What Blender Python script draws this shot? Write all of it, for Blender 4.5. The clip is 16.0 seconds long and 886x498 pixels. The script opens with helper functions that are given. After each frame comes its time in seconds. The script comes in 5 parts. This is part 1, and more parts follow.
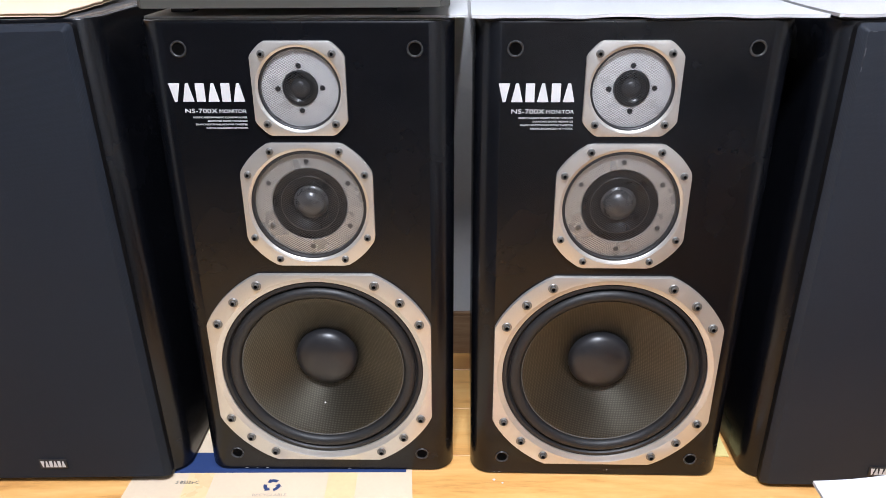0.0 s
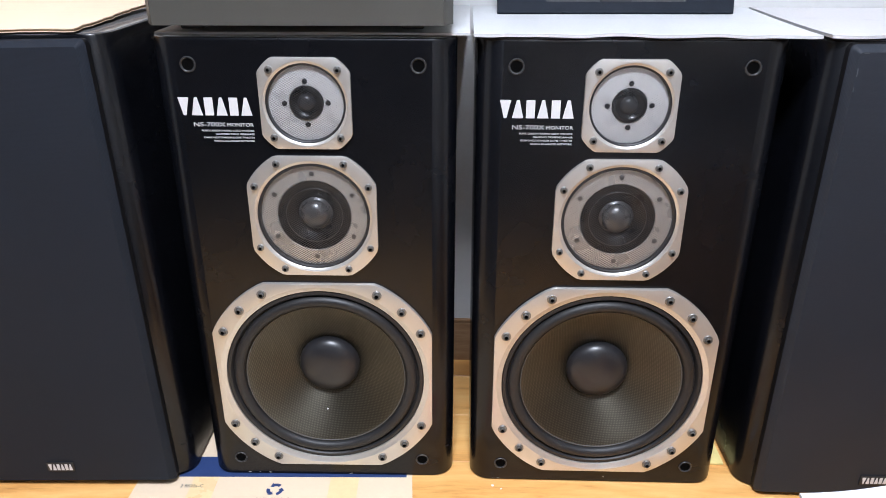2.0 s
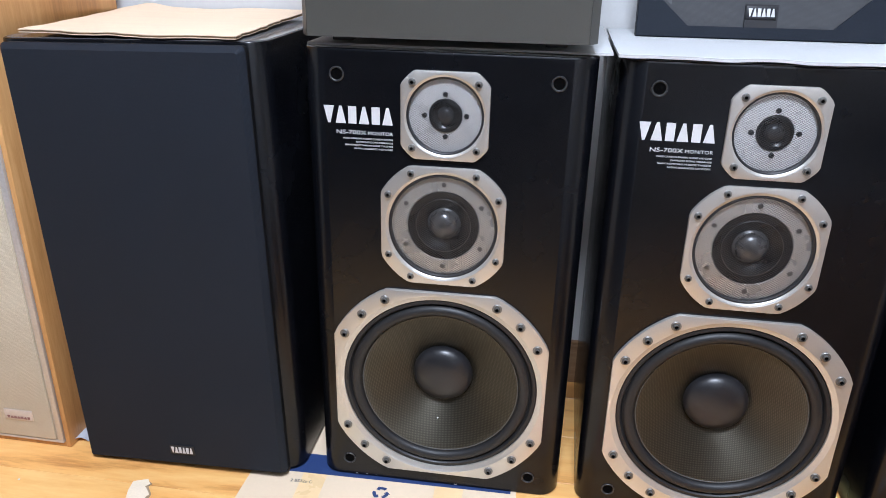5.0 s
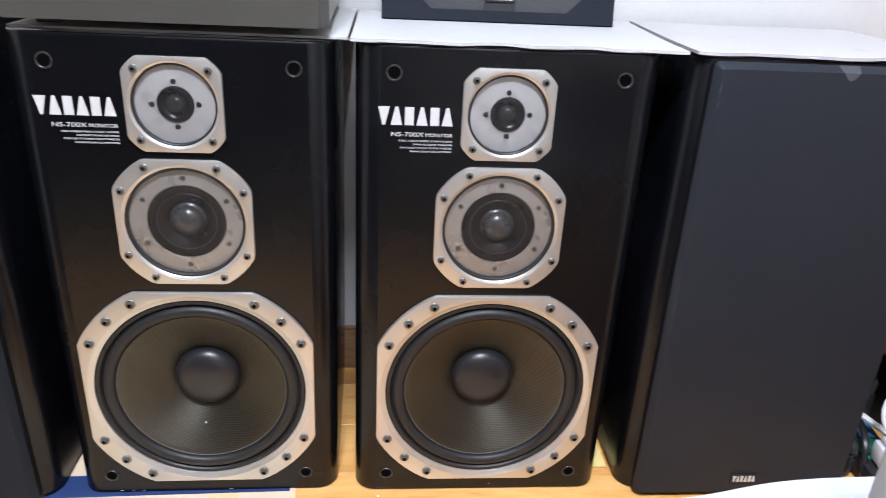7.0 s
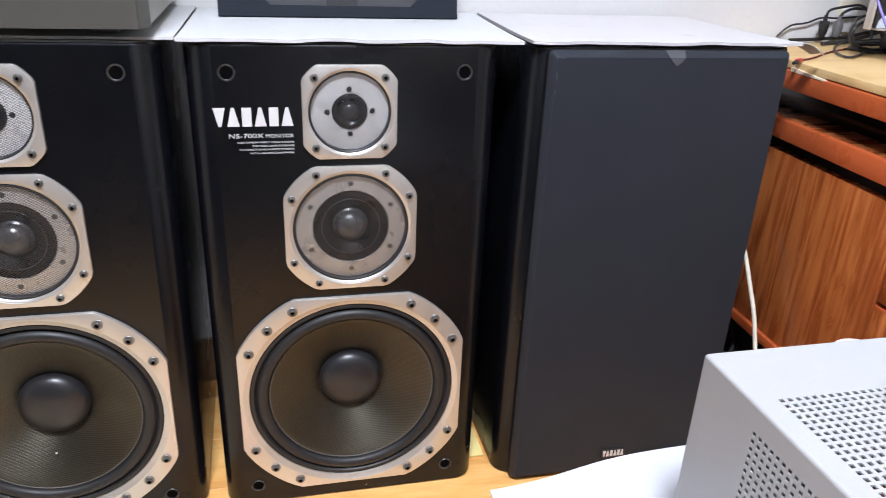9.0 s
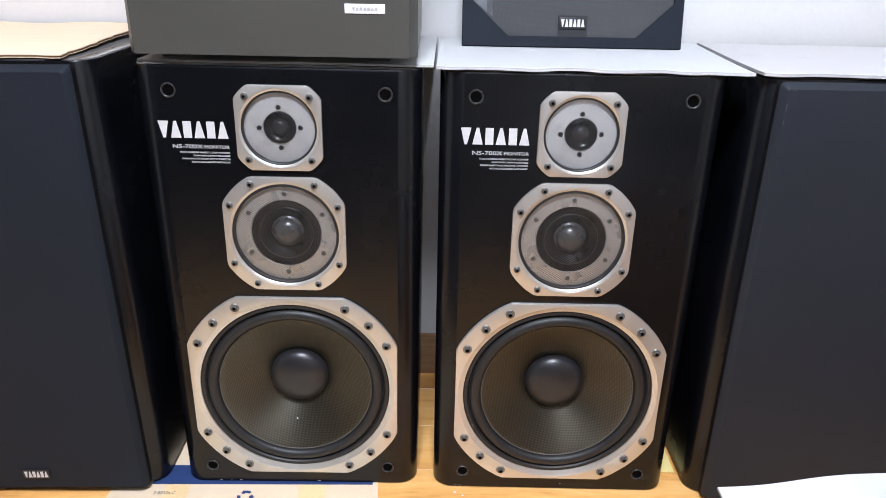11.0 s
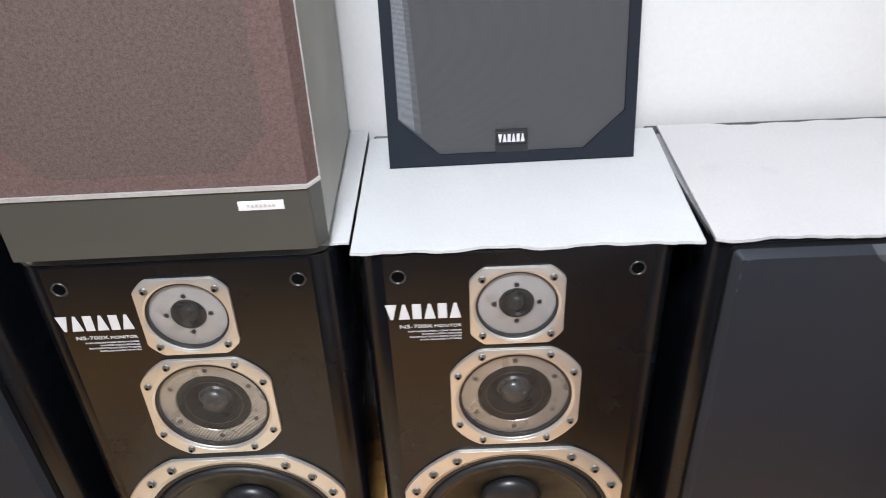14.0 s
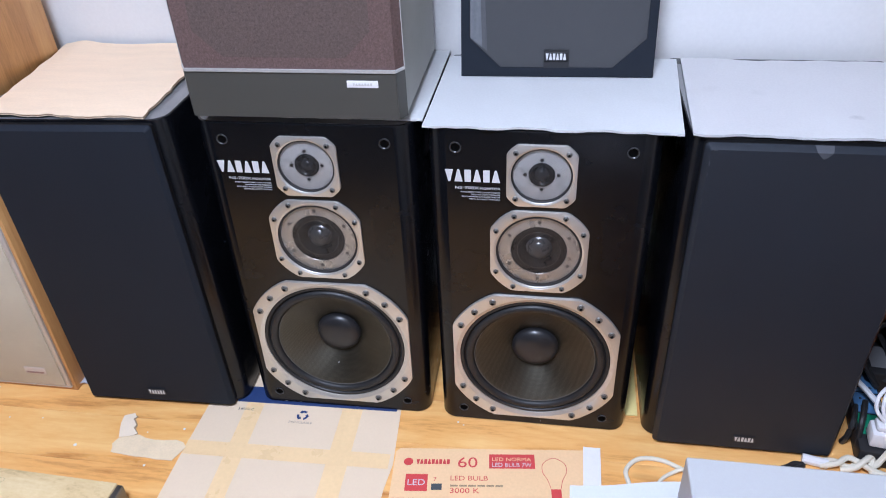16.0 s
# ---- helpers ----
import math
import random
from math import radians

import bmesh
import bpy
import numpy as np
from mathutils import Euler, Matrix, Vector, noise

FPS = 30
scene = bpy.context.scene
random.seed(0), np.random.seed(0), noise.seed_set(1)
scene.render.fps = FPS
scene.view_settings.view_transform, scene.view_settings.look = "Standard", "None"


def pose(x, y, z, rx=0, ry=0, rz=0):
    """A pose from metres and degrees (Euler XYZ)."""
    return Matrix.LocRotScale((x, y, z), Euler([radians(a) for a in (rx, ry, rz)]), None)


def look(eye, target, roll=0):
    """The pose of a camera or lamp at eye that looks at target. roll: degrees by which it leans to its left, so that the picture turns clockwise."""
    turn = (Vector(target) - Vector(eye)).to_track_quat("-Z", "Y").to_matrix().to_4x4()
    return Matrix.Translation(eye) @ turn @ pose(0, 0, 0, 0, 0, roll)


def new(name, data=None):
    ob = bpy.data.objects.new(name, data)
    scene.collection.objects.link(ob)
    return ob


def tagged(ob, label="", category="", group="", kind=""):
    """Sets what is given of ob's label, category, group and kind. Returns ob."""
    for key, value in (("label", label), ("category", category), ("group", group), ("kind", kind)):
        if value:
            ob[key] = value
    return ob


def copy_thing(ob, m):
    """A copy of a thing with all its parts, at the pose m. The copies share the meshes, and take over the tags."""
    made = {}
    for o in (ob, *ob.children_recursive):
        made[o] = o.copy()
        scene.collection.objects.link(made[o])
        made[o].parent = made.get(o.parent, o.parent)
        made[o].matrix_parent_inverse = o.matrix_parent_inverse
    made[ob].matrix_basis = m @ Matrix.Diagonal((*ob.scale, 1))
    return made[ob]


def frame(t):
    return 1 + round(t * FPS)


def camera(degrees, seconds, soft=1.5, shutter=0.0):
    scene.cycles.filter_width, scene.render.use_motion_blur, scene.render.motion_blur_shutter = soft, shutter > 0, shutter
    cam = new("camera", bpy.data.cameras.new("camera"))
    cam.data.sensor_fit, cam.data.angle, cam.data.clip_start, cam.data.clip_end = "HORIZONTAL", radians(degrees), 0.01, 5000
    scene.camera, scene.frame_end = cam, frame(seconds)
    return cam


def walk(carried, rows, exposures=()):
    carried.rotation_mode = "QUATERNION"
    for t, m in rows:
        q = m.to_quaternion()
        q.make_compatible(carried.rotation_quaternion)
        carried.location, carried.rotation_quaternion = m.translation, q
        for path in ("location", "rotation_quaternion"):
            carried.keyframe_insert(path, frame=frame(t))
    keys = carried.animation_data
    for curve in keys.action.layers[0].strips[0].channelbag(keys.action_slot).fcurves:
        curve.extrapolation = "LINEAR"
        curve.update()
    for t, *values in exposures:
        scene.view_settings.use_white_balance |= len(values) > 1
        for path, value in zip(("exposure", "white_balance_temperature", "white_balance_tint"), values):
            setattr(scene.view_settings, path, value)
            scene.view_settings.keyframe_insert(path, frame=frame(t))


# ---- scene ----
cam = camera(62.3, 16.0, soft=0.9, shutter=0.25)
PATH = [
    (0, (0.025, -0.009, 0.807), (-0.031, 1.813, -0.016), -0.4),
    (0.5, (0.023, -0.023, 0.828), (-0.015, 1.787, -0.02), 0.3),
    (1, (0.019, -0.028, 0.83), (-0.009, 1.786, -0.01), 0.5),
    (1.5, (0.019, -0.028, 0.829), (-0.023, 1.793, 0.001), 0.4),
    (2, (0.024, -0.024, 0.829), (-0.033, 1.799, 0.009), 0.0),
    (2.5, (-0.019, -0.034, 0.838), (-0.218, 1.789, 0.04), -0.5),
    (3, (-0.059, -0.041, 0.834), (-0.412, 1.771, 0.064), 0.6),
    (3.5, (-0.058, -0.043, 0.831), (-0.435, 1.765, 0.063), 0.5),
    (4, (-0.041, -0.041, 0.826), (-0.385, 1.774, 0.059), 0.7),
    (4.2, (-0.038, -0.041, 0.825), (-0.36, 1.776, 0.052), 0.8),
    (6.3, (-0.021, -0.039, 0.825), (-0.195, 1.798, 0.054), 1.9),
    (6.5, (0.009, -0.026, 0.831), (-0.078, 1.815, 0.054), 1.7),
    (7, (0.073, -0.009, 0.831), (0.243, 1.812, 0.023), 3.0),
    (7.5, (0.104, -0.013, 0.834), (0.43, 1.785, 0.021), 3.1),
    (8, (0.148, -0.005, 0.829), (0.621, 1.766, 0.028), 3.4),
    (8.5, (0.155, 0.0, 0.831), (0.669, 1.757, 0.026), 3.4),
    (9, (0.139, -0.006, 0.832), (0.571, 1.771, 0.024), 2.5),
    (9.5, (0.107, -0.016, 0.835), (0.375, 1.8, 0.04), 1.8),
    (10, (0.065, -0.026, 0.836), (0.133, 1.815, 0.058), 1.5),
    (10.2, (0.046, -0.033, 0.837), (0.051, 1.813, 0.067), 1.4),
    (12.3, (0.046, -0.146, 0.88), (0.054, 1.69, 0.088), 0.7),
    (12.5, (0.048, -0.121, 0.872), (0.039, 1.712, 0.073), -0.9),
    (12.8, (0.023, -0.043, 0.861), (0.002, 1.768, 0.013), -3.0),
    (13, (0.0, 0.065, 0.879), (-0.019, 1.846, -0.032), -3.8),
    (13.2, (-0.003, 0.13, 0.932), (-0.003, 1.883, -0.031), -4.7),
    (13.3, (0.003, 0.155, 0.981), (0.009, 1.884, -0.024), -5.2),
    (13.5, (0.035, 0.189, 1.095), (0.027, 1.874, 0.017), -6.2),
    (13.7, (0.066, 0.191, 1.132), (0.085, 1.88, 0.061), -5.1),
    (14, (0.152, 0.174, 1.173), (0.133, 1.855, 0.09), -2.6),
    (14.5, (0.259, 0.119, 1.188), (0.105, 1.798, 0.113), -2.1),
    (15, (0.26, 0.009, 1.201), (0.031, 1.663, 0.101), -1.8),
    (15.5, (0.259, -0.106, 1.23), (-0.016, 1.532, 0.116), -2.3),
    (16, (0.256, -0.19, 1.224), (-0.036, 1.428, 0.085), -2.8),
]
EXPOSURES = [(0, 0.56, 6350, 13), (2.4, 0.56, 6200, 12.5), (3.4, 0.42, 5950, 12), (6.5, 0.48, 6050, 11.5), (7.3, 0.58, 6450, 14), (8.5, 0.58, 6450, 14), (10.2, 0.49, 6300, 12.5), (12.5, 0.49, 6400, 13.5), (13.5, 0.42, 6550, 10.5), (14.5, 0.41, 6750, 10), (15.2, 0.28, 6250, 12), (16, 0.14, 5700, 15.5)]
walk(cam, [(t, look(eye, target, roll)) for t, eye, target, roll in PATH], EXPOSURES)

# ---- light: one ceiling lamp over the floor in front of the row, white walls bounce it ----
world = bpy.data.worlds.new("world")
scene.world = world
world.use_nodes = True
world.node_tree.nodes["Background"].inputs[0].default_value = (0.9, 0.95, 1.0, 1)
world.node_tree.nodes["Background"].inputs[1].default_value = 0.15


def area_lamp(name, x, y, z, sx, sy, watts, colour):
    data = bpy.data.lights.new(name, "AREA")
    data.shape, data.size, data.size_y, data.energy, data.color = "RECTANGLE", sx, sy, watts, colour
    ob = new(name, data)
    ob.location = (x, y, z)
    return ob
area_lamp("ceiling_lamp_light", 0.0, -0.42, 2.52, 0.45, 0.45, 84, (0.84, 0.90, 1.0))


# ---- materials ----
def nodes_of(name):
    m = bpy.data.materials.new(name)
    m.use_nodes = True
    nt = m.node_tree
    return m, nt, nt.nodes["Principled BSDF"]


def node(nt, kind, ins=None, **props):
    n = nt.nodes.new(kind)
    for k, v in props.items():
        setattr(n, k, v)
    for k, v in (ins or {}).items():
        if isinstance(v, bpy.types.NodeSocket):
            nt.links.new(v, n.inputs[k])
        else:
            n.inputs[k].default_value = v
    return n


def ramp(nt, fac, stops):
    r = node(nt, "ShaderNodeValToRGB", {0: fac})
    el = r.color_ramp.elements
    while len(el) < len(stops):
        el.new(0.5)
    for e, (p, c) in zip(el, stops):
        e.position, e.color = p, (*c, 1)
    return r.outputs[0]


def spread(c, k):
    return tuple(min(1.0, v * k) for v in c)


def surface(name, col, rough=0.5, metal=0.0, var=0.12, scale=8.0, grain=300.0, bump=0.05, rvar=0.1, spec=0.5, coat=0.0, stretch=(1, 1, 1), depth=0.001, stain=0.0):
    """A painted, moulded or metal surface: stains at a large scale, grain and relief at a small one."""
    m, nt, b = nodes_of(name)
    co = node(nt, "ShaderNodeTexCoord").outputs["Object"]
    mp = node(nt, "ShaderNodeMapping", {0: co, "Scale": stretch}).outputs[0]
    big = node(nt, "ShaderNodeTexNoise", {"Vector": mp, "Scale": scale, "Detail": 5.0, "Roughness": 0.6}).outputs[0]
    fine = node(nt, "ShaderNodeTexNoise", {"Vector": mp, "Scale": grain, "Detail": 3.0}).outputs[0]
    mix = node(nt, "ShaderNodeMath", {0: big, 1: fine}, operation="ADD").outputs[0]
    half = node(nt, "ShaderNodeMath", {0: mix, 1: 0.5}, operation="MULTIPLY").outputs[0]
    tone = ramp(nt, half, [(0.3, spread(col, 1 - var)), (0.7, spread(col, 1 + var))])
    if stain:
        blot = node(nt, "ShaderNodeTexNoise", {"Vector": co, "Scale": 6.0, "Detail": 4.0, "Distortion": 0.4}).outputs[0]
        f = node(nt, "ShaderNodeMapRange", {0: blot, 1: 0.62, 2: 0.78, 3: 0.0, 4: stain}).outputs[0]
        mx = node(nt, "ShaderNodeMix", data_type="RGBA")
        nt.links.new(f, mx.inputs[0])
        nt.links.new(tone, mx.inputs[6])
        mx.inputs[7].default_value = (*spread(col, 0.45), 1)
        tone = mx.outputs[2]
    nt.links.new(tone, b.inputs["Base Color"])
    r = node(nt, "ShaderNodeMapRange", {0: big, 1: 0.3, 2: 0.7, 3: max(0.02, rough - rvar), 4: min(1, rough + rvar)}).outputs[0]
    nt.links.new(r, b.inputs["Roughness"])
    b.inputs["Metallic"].default_value = metal
    b.inputs["Specular IOR Level"].default_value = spec
    b.inputs["Coat Weight"].default_value = coat
    if bump:
        bp = node(nt, "ShaderNodeBump", {"Height": fine, "Strength": bump, "Distance": depth})
        nt.links.new(bp.outputs[0], b.inputs["Normal"])
    return m


def weave(name, dark, light, pitch, rough, bump=0.4, spec=0.5, axes=("X", "Z"), angle=0.0, metal=0.0, stain=0.15, blot=None):
    """Woven cloth: two crossing sets of threads, with a soft blotch over them."""
    m, nt, b = nodes_of(name)
    co = node(nt, "ShaderNodeTexCoord").outputs["Object"]
    mp = node(nt, "ShaderNodeMapping", {0: co, "Rotation": (0, angle, 0)}).outputs[0]
    k = 0.31416 / pitch
    w1 = node(nt, "ShaderNodeTexWave", {"Vector": mp, "Scale": k, "Distortion": 0.3, "Detail": 1.0, "Detail Scale": 3.0}, bands_direction=axes[0]).outputs["Fac"]
    w2 = node(nt, "ShaderNodeTexWave", {"Vector": mp, "Scale": k, "Distortion": 0.3, "Detail": 1.0, "Detail Scale": 3.0}, bands_direction=axes[1]).outputs["Fac"]
    h = node(nt, "ShaderNodeMath", {0: w1, 1: w2}, operation="MULTIPLY").outputs[0]
    big = node(nt, "ShaderNodeTexNoise", {"Vector": co, "Scale": 9.0, "Detail": 4.0}).outputs[0]
    v = node(nt, "ShaderNodeMath", {0: big, 1: stain, 2: -0.5 * stain}, operation="MULTIPLY_ADD").outputs[0]
    s = node(nt, "ShaderNodeMath", {0: h, 1: v}, operation="ADD").outputs[0]
    col = ramp(nt, s, [(0.0, dark), (0.8, light)])
    if blot:
        patch = node(nt, "ShaderNodeTexNoise", {"Vector": co, "Scale": 5.5, "Detail": 5.0, "Roughness": 0.6, "Distortion": 0.5}).outputs[0]
        mx = node(nt, "ShaderNodeMix", data_type="RGBA")
        nt.links.new(node(nt, "ShaderNodeMapRange", {0: patch, 1: 0.57, 2: 0.76, 3: 0.0, 4: 0.7}).outputs[0], mx.inputs[0])
        nt.links.new(col, mx.inputs[6])
        mx.inputs[7].default_value = (*blot, 1)
        col = mx.outputs[2]
    nt.links.new(col, b.inputs["Base Color"])
    b.inputs["Roughness"].default_value = rough
    b.inputs["Metallic"].default_value = metal
    b.inputs["Specular IOR Level"].default_value = spec
    bp = node(nt, "ShaderNodeBump", {"Height": h, "Strength": bump, "Distance": pitch * 0.3})
    nt.links.new(bp.outputs[0], b.inputs["Normal"])
    return m


def wood(name, dark, mid, light, along="X", ring=14.0, rough=0.4, streak=30.0, vary=0.25, coat=0.0, bump=0.05, knots=0.0, long=0.09, swirl=1.2):
    """Timber or veneer: long fibres along one axis, broad figure across it."""
    m, nt, b = nodes_of(name)
    co = node(nt, "ShaderNodeTexCoord").outputs["Object"]
    rnd = node(nt, "ShaderNodeObjectInfo").outputs["Random"]
    off = node(nt, "ShaderNodeCombineXYZ", {0: rnd, 1: rnd, 2: rnd}).outputs[0]
    shift = node(nt, "ShaderNodeVectorMath", {0: off, 1: (37.0, 23.0, 11.0)}, operation="MULTIPLY").outputs[0]
    moved = node(nt, "ShaderNodeVectorMath", {0: co, 1: shift}, operation="ADD").outputs[0]
    s = {"X": (long, 1, 1), "Y": (1, long, 1), "Z": (1, 1, long)}[along]
    mp = node(nt, "ShaderNodeMapping", {0: moved, "Scale": s}).outputs[0]
    figure = node(nt, "ShaderNodeTexNoise", {"Vector": mp, "Scale": ring, "Detail": 6.0, "Roughness": 0.55, "Distortion": swirl}).outputs[0]
    fibre = node(nt, "ShaderNodeTexNoise", {"Vector": mp, "Scale": streak * 6, "Detail": 4.0, "Roughness": 0.7}).outputs[0]
    mixed = node(nt, "ShaderNodeMath", {0: fibre, 1: 0.45, 2: figure}, operation="MULTIPLY_ADD").outputs[0]
    tone = node(nt, "ShaderNodeMath", {0: rnd, 1: vary, 2: mixed}, operation="MULTIPLY_ADD").outputs[0]
    col = ramp(nt, tone, [(0.45 + vary / 3, dark), (0.68 + vary / 3, mid), (0.95 + vary / 3, light)])
    if knots:
        kn = node(nt, "ShaderNodeMapping", {0: moved, "Scale": tuple(1.0 if v == 1 else 0.3 for v in s)}).outputs[0]
        spots = node(nt, "ShaderNodeTexNoise", {"Vector": kn, "Scale": 7.0, "Detail": 3.0, "Distortion": 0.6}).outputs[0]
        f = node(nt, "ShaderNodeMapRange", {0: spots, 1: 0.63, 2: 0.75, 3: 0.0, 4: knots}).outputs[0]
        mx = node(nt, "ShaderNodeMix", {"Factor": f, "A": (1, 1, 1, 1), "B": (*dark, 1)}, data_type="RGBA")
        mx.inputs[6].default_value, mx.inputs[7].default_value = (1, 1, 1, 1), (*spread(dark, 0.8), 1)
        nt.links.new(col, mx.inputs[6])
        col = mx.outputs[2]
    nt.links.new(col, b.inputs["Base Color"])
    r = node(nt, "ShaderNodeMapRange", {0: figure, 1: 0.3, 2: 0.7, 3: rough - 0.07, 4: rough + 0.1}).outputs[0]
    nt.links.new(r, b.inputs["Roughness"])
    b.inputs["Coat Weight"].default_value = coat
    bp = node(nt, "ShaderNodeBump", {"Height": fibre, "Strength": bump, "Distance": 0.001})
    nt.links.new(bp.outputs[0], b.inputs["Normal"])
    return m


def carbon(name, pitch=0.0024, angle=0.12):
    """Carbon fabric: two crossing fibre families in a check, each glossy across its own direction."""
    m, nt, b = nodes_of(name)
    co = node(nt, "ShaderNodeTexCoord").outputs["Object"]
    turned = node(nt, "ShaderNodeMapping", {0: co, "Rotation": (0, angle, 0)}).outputs[0]
    plane = node(nt, "ShaderNodeMapping", {0: turned, "Location": (0, 0.25, 0), "Scale": (1 / pitch, 0, 1 / pitch)}).outputs[0]
    check = node(nt, "ShaderNodeTexChecker", {"Vector": plane, "Scale": 1.0}).outputs["Fac"]
    k = 0.31416 / pitch
    waves = [node(nt, "ShaderNodeTexWave", {"Vector": turned, "Scale": k, "Distortion": 0.3, "Detail": 1.0, "Detail Scale": 3.0}, bands_direction=d).outputs["Fac"] for d in "XZ"]
    h = node(nt, "ShaderNodeMath", {0: waves[0], 1: waves[1]}, operation="MULTIPLY").outputs[0]
    bp = node(nt, "ShaderNodeBump", {"Height": h, "Strength": 0.15, "Distance": pitch * 0.3}).outputs[0]
    blot = node(nt, "ShaderNodeTexNoise", {"Vector": co, "Scale": 14.0, "Detail": 4.0}).outputs[0]
    tone = node(nt, "ShaderNodeMath", {0: blot, 1: 0.35, 2: h}, operation="MULTIPLY_ADD").outputs[0]
    col = ramp(nt, tone, [(0.05, (0.043, 0.039, 0.029)), (0.95, (0.102, 0.095, 0.075))])
    out = nt.nodes["Material Output"]
    both = node(nt, "ShaderNodeMixShader", {0: check})
    for i, (fibre, across) in enumerate(((b, (0.0, 0.0, 1.0)), (node(nt, "ShaderNodeBsdfPrincipled"), (1.0, 0.0, 0.0)))):
        nt.links.new(col, fibre.inputs["Base Color"])
        nt.links.new(bp, fibre.inputs["Normal"])
        fibre.inputs["Metallic"].default_value = 0.8
        fibre.inputs["Roughness"].default_value = 0.40
        fibre.inputs["Anisotropic"].default_value = 0.9
        nt.links.new(node(nt, "ShaderNodeCombineXYZ", {0: across[0], 1: across[1], 2: across[2]}).outputs[0], fibre.inputs["Tangent"])
        nt.links.new(fibre.outputs[0], both.inputs[1 + i])
    nt.links.new(both.outputs[0], out.inputs["Surface"])
    return m


# Cabinet tops: a grey base far paler than the lacquer, with high gloss.
GREY_TOP = surface("grey_glossy_top", (0.16, 0.162, 0.17), 0.09, var=0.2, scale=9, grain=500, bump=0.01, rvar=0.04, spec=1.0)
LACQUER = surface("black_lacquer", (0.0028, 0.0032, 0.0046), 0.25, var=0.25, scale=5, grain=900, bump=0.02, rvar=0.05, spec=0.38)
SATIN_BLACK = surface("satin_black_board", (0.0028, 0.0032, 0.0046), 0.25, var=0.25, scale=5, grain=900, bump=0.02, rvar=0.05, spec=0.38)
CLOTH_BLACK = weave("black_grille_cloth", (0.0136, 0.0166, 0.0226), (0.0217, 0.0268, 0.0366), 0.0011, 0.55, 0.2, spec=0.10, stain=0.3)
# Weave of the right-hand grille, about a fifth lighter than the left one's.
CLOTH_LIGHTER = weave("lighter_grille_cloth", (0.0165, 0.0196, 0.0258), (0.0264, 0.0317, 0.0420), 0.0011, 0.48, 0.2, spec=0.2, stain=0.4)
CLOTH_SHEER = weave("sheer_grille_cloth", (0.049, 0.050, 0.053), (0.077, 0.079, 0.083), 0.0013, 0.8, 0.25, spec=0.3)
CLOTH_PALE = weave("pale_strip_cloth", (0.09, 0.095, 0.104), (0.26, 0.27, 0.29), 0.0016, 0.8, 0.4, spec=0.3)
GRILLE_BACK_BLACK = surface("black_grille_back", (0.006, 0.006, 0.007), 0.6, var=0.2, scale=20, grain=700, bump=0.05, spec=0.2)
PLASTIC_BLACK = surface("black_plastic", (0.018, 0.018, 0.02), 0.5, var=0.2, scale=20, grain=700, bump=0.1, spec=0.4)
ALLOY = surface("champagne_alloy", (0.63, 0.61, 0.575), 0.38, metal=0.74, var=0.05, scale=16, grain=500, bump=0.02, rvar=0.06, stain=0.12)
ALLOY_DULL = surface("dull_alloy_flange", (0.84, 0.82, 0.78), 0.32, metal=0.55, var=0.08, scale=20, grain=600, bump=0.05)
CONE_RIM = surface("dull_glue_line", (0.075, 0.072, 0.065), 0.6, var=0.2, scale=60, grain=500, bump=0.1)
ALLOY_BRIGHT = surface("bright_alloy_flange", (0.96, 0.965, 0.97), 0.32, metal=0.2, var=0.06, scale=20, grain=600, bump=0.05)
WIRE = surface("steel_wire", (0.115, 0.115, 0.118), 0.34, metal=0.7, var=0.08, scale=60, grain=800, bump=0.0)
WASHER = surface("zinc_washer", (0.26, 0.255, 0.24), 0.45, metal=0.8, var=0.15, scale=90, grain=900, bump=0.05)
GUNMETAL = surface("gunmetal", (0.22, 0.215, 0.21), 0.38, metal=0.9, var=0.15, scale=90, grain=900, bump=0.05)
BOLT_GREY = surface("dull_bolt_head", (0.10, 0.098, 0.092), 0.58, metal=0.5, var=0.2, scale=90, grain=900, bump=0.05, spec=0.3)
BOLT_DARK = surface("blackened_bolt", (0.03, 0.03, 0.032), 0.35, metal=0.6, var=0.2, scale=90, grain=900, bump=0.05)
HOLE_BLACK = surface("hole_black", (0.0015, 0.0015, 0.0016), 0.9, var=0.2, scale=60, grain=700, bump=0.0, spec=0.05)
RIM_DARK = surface("dark_socket_rim", (0.030, 0.030, 0.032), 0.28, var=0.15, scale=60, grain=700, bump=0.03)
RUBBER = surface("surround_rubber", (0.014, 0.014, 0.015), 0.5, var=0.2, scale=16, grain=500, bump=0.05, spec=0.45)
CAP = surface("dust_cap_film", (0.016, 0.016, 0.018), 0.36, var=0.2, scale=20, grain=700, bump=0.06, spec=0.5)
CARBON = carbon("carbon_fabric")
DOME_BLACK = surface("black_tweeter_dome", (0.05, 0.05, 0.053), 0.3, metal=0.3, var=0.15, scale=60, grain=900, bump=0.05)
DOME = surface("grey_dome", (0.16, 0.16, 0.162), 0.3, metal=0.6, var=0.12, scale=60, grain=900, bump=0.05)
HORN = surface("dark_horn", (0.006, 0.006, 0.007), 0.32, var=0.2, scale=30, grain=600, bump=0.05)
INK_WHITE = surface("white_ink", (0.60, 0.60, 0.61), 0.5, var=0.04, scale=60, grain=600, bump=0.0)
FOAM = surface("white_foam", (0.53, 0.54, 0.545), 0.75, stain=0.10, var=0.06, scale=7, grain=260, bump=0.15, spec=0.3)
FOAM_USED = surface("white_foam_smudged", (0.518, 0.511, 0.514), 0.75, stain=0.25, var=0.06, scale=7, grain=260, bump=0.15, spec=0.3)
nt = FOAM_USED.node_tree
bsdf = nt.nodes["Principled BSDF"]
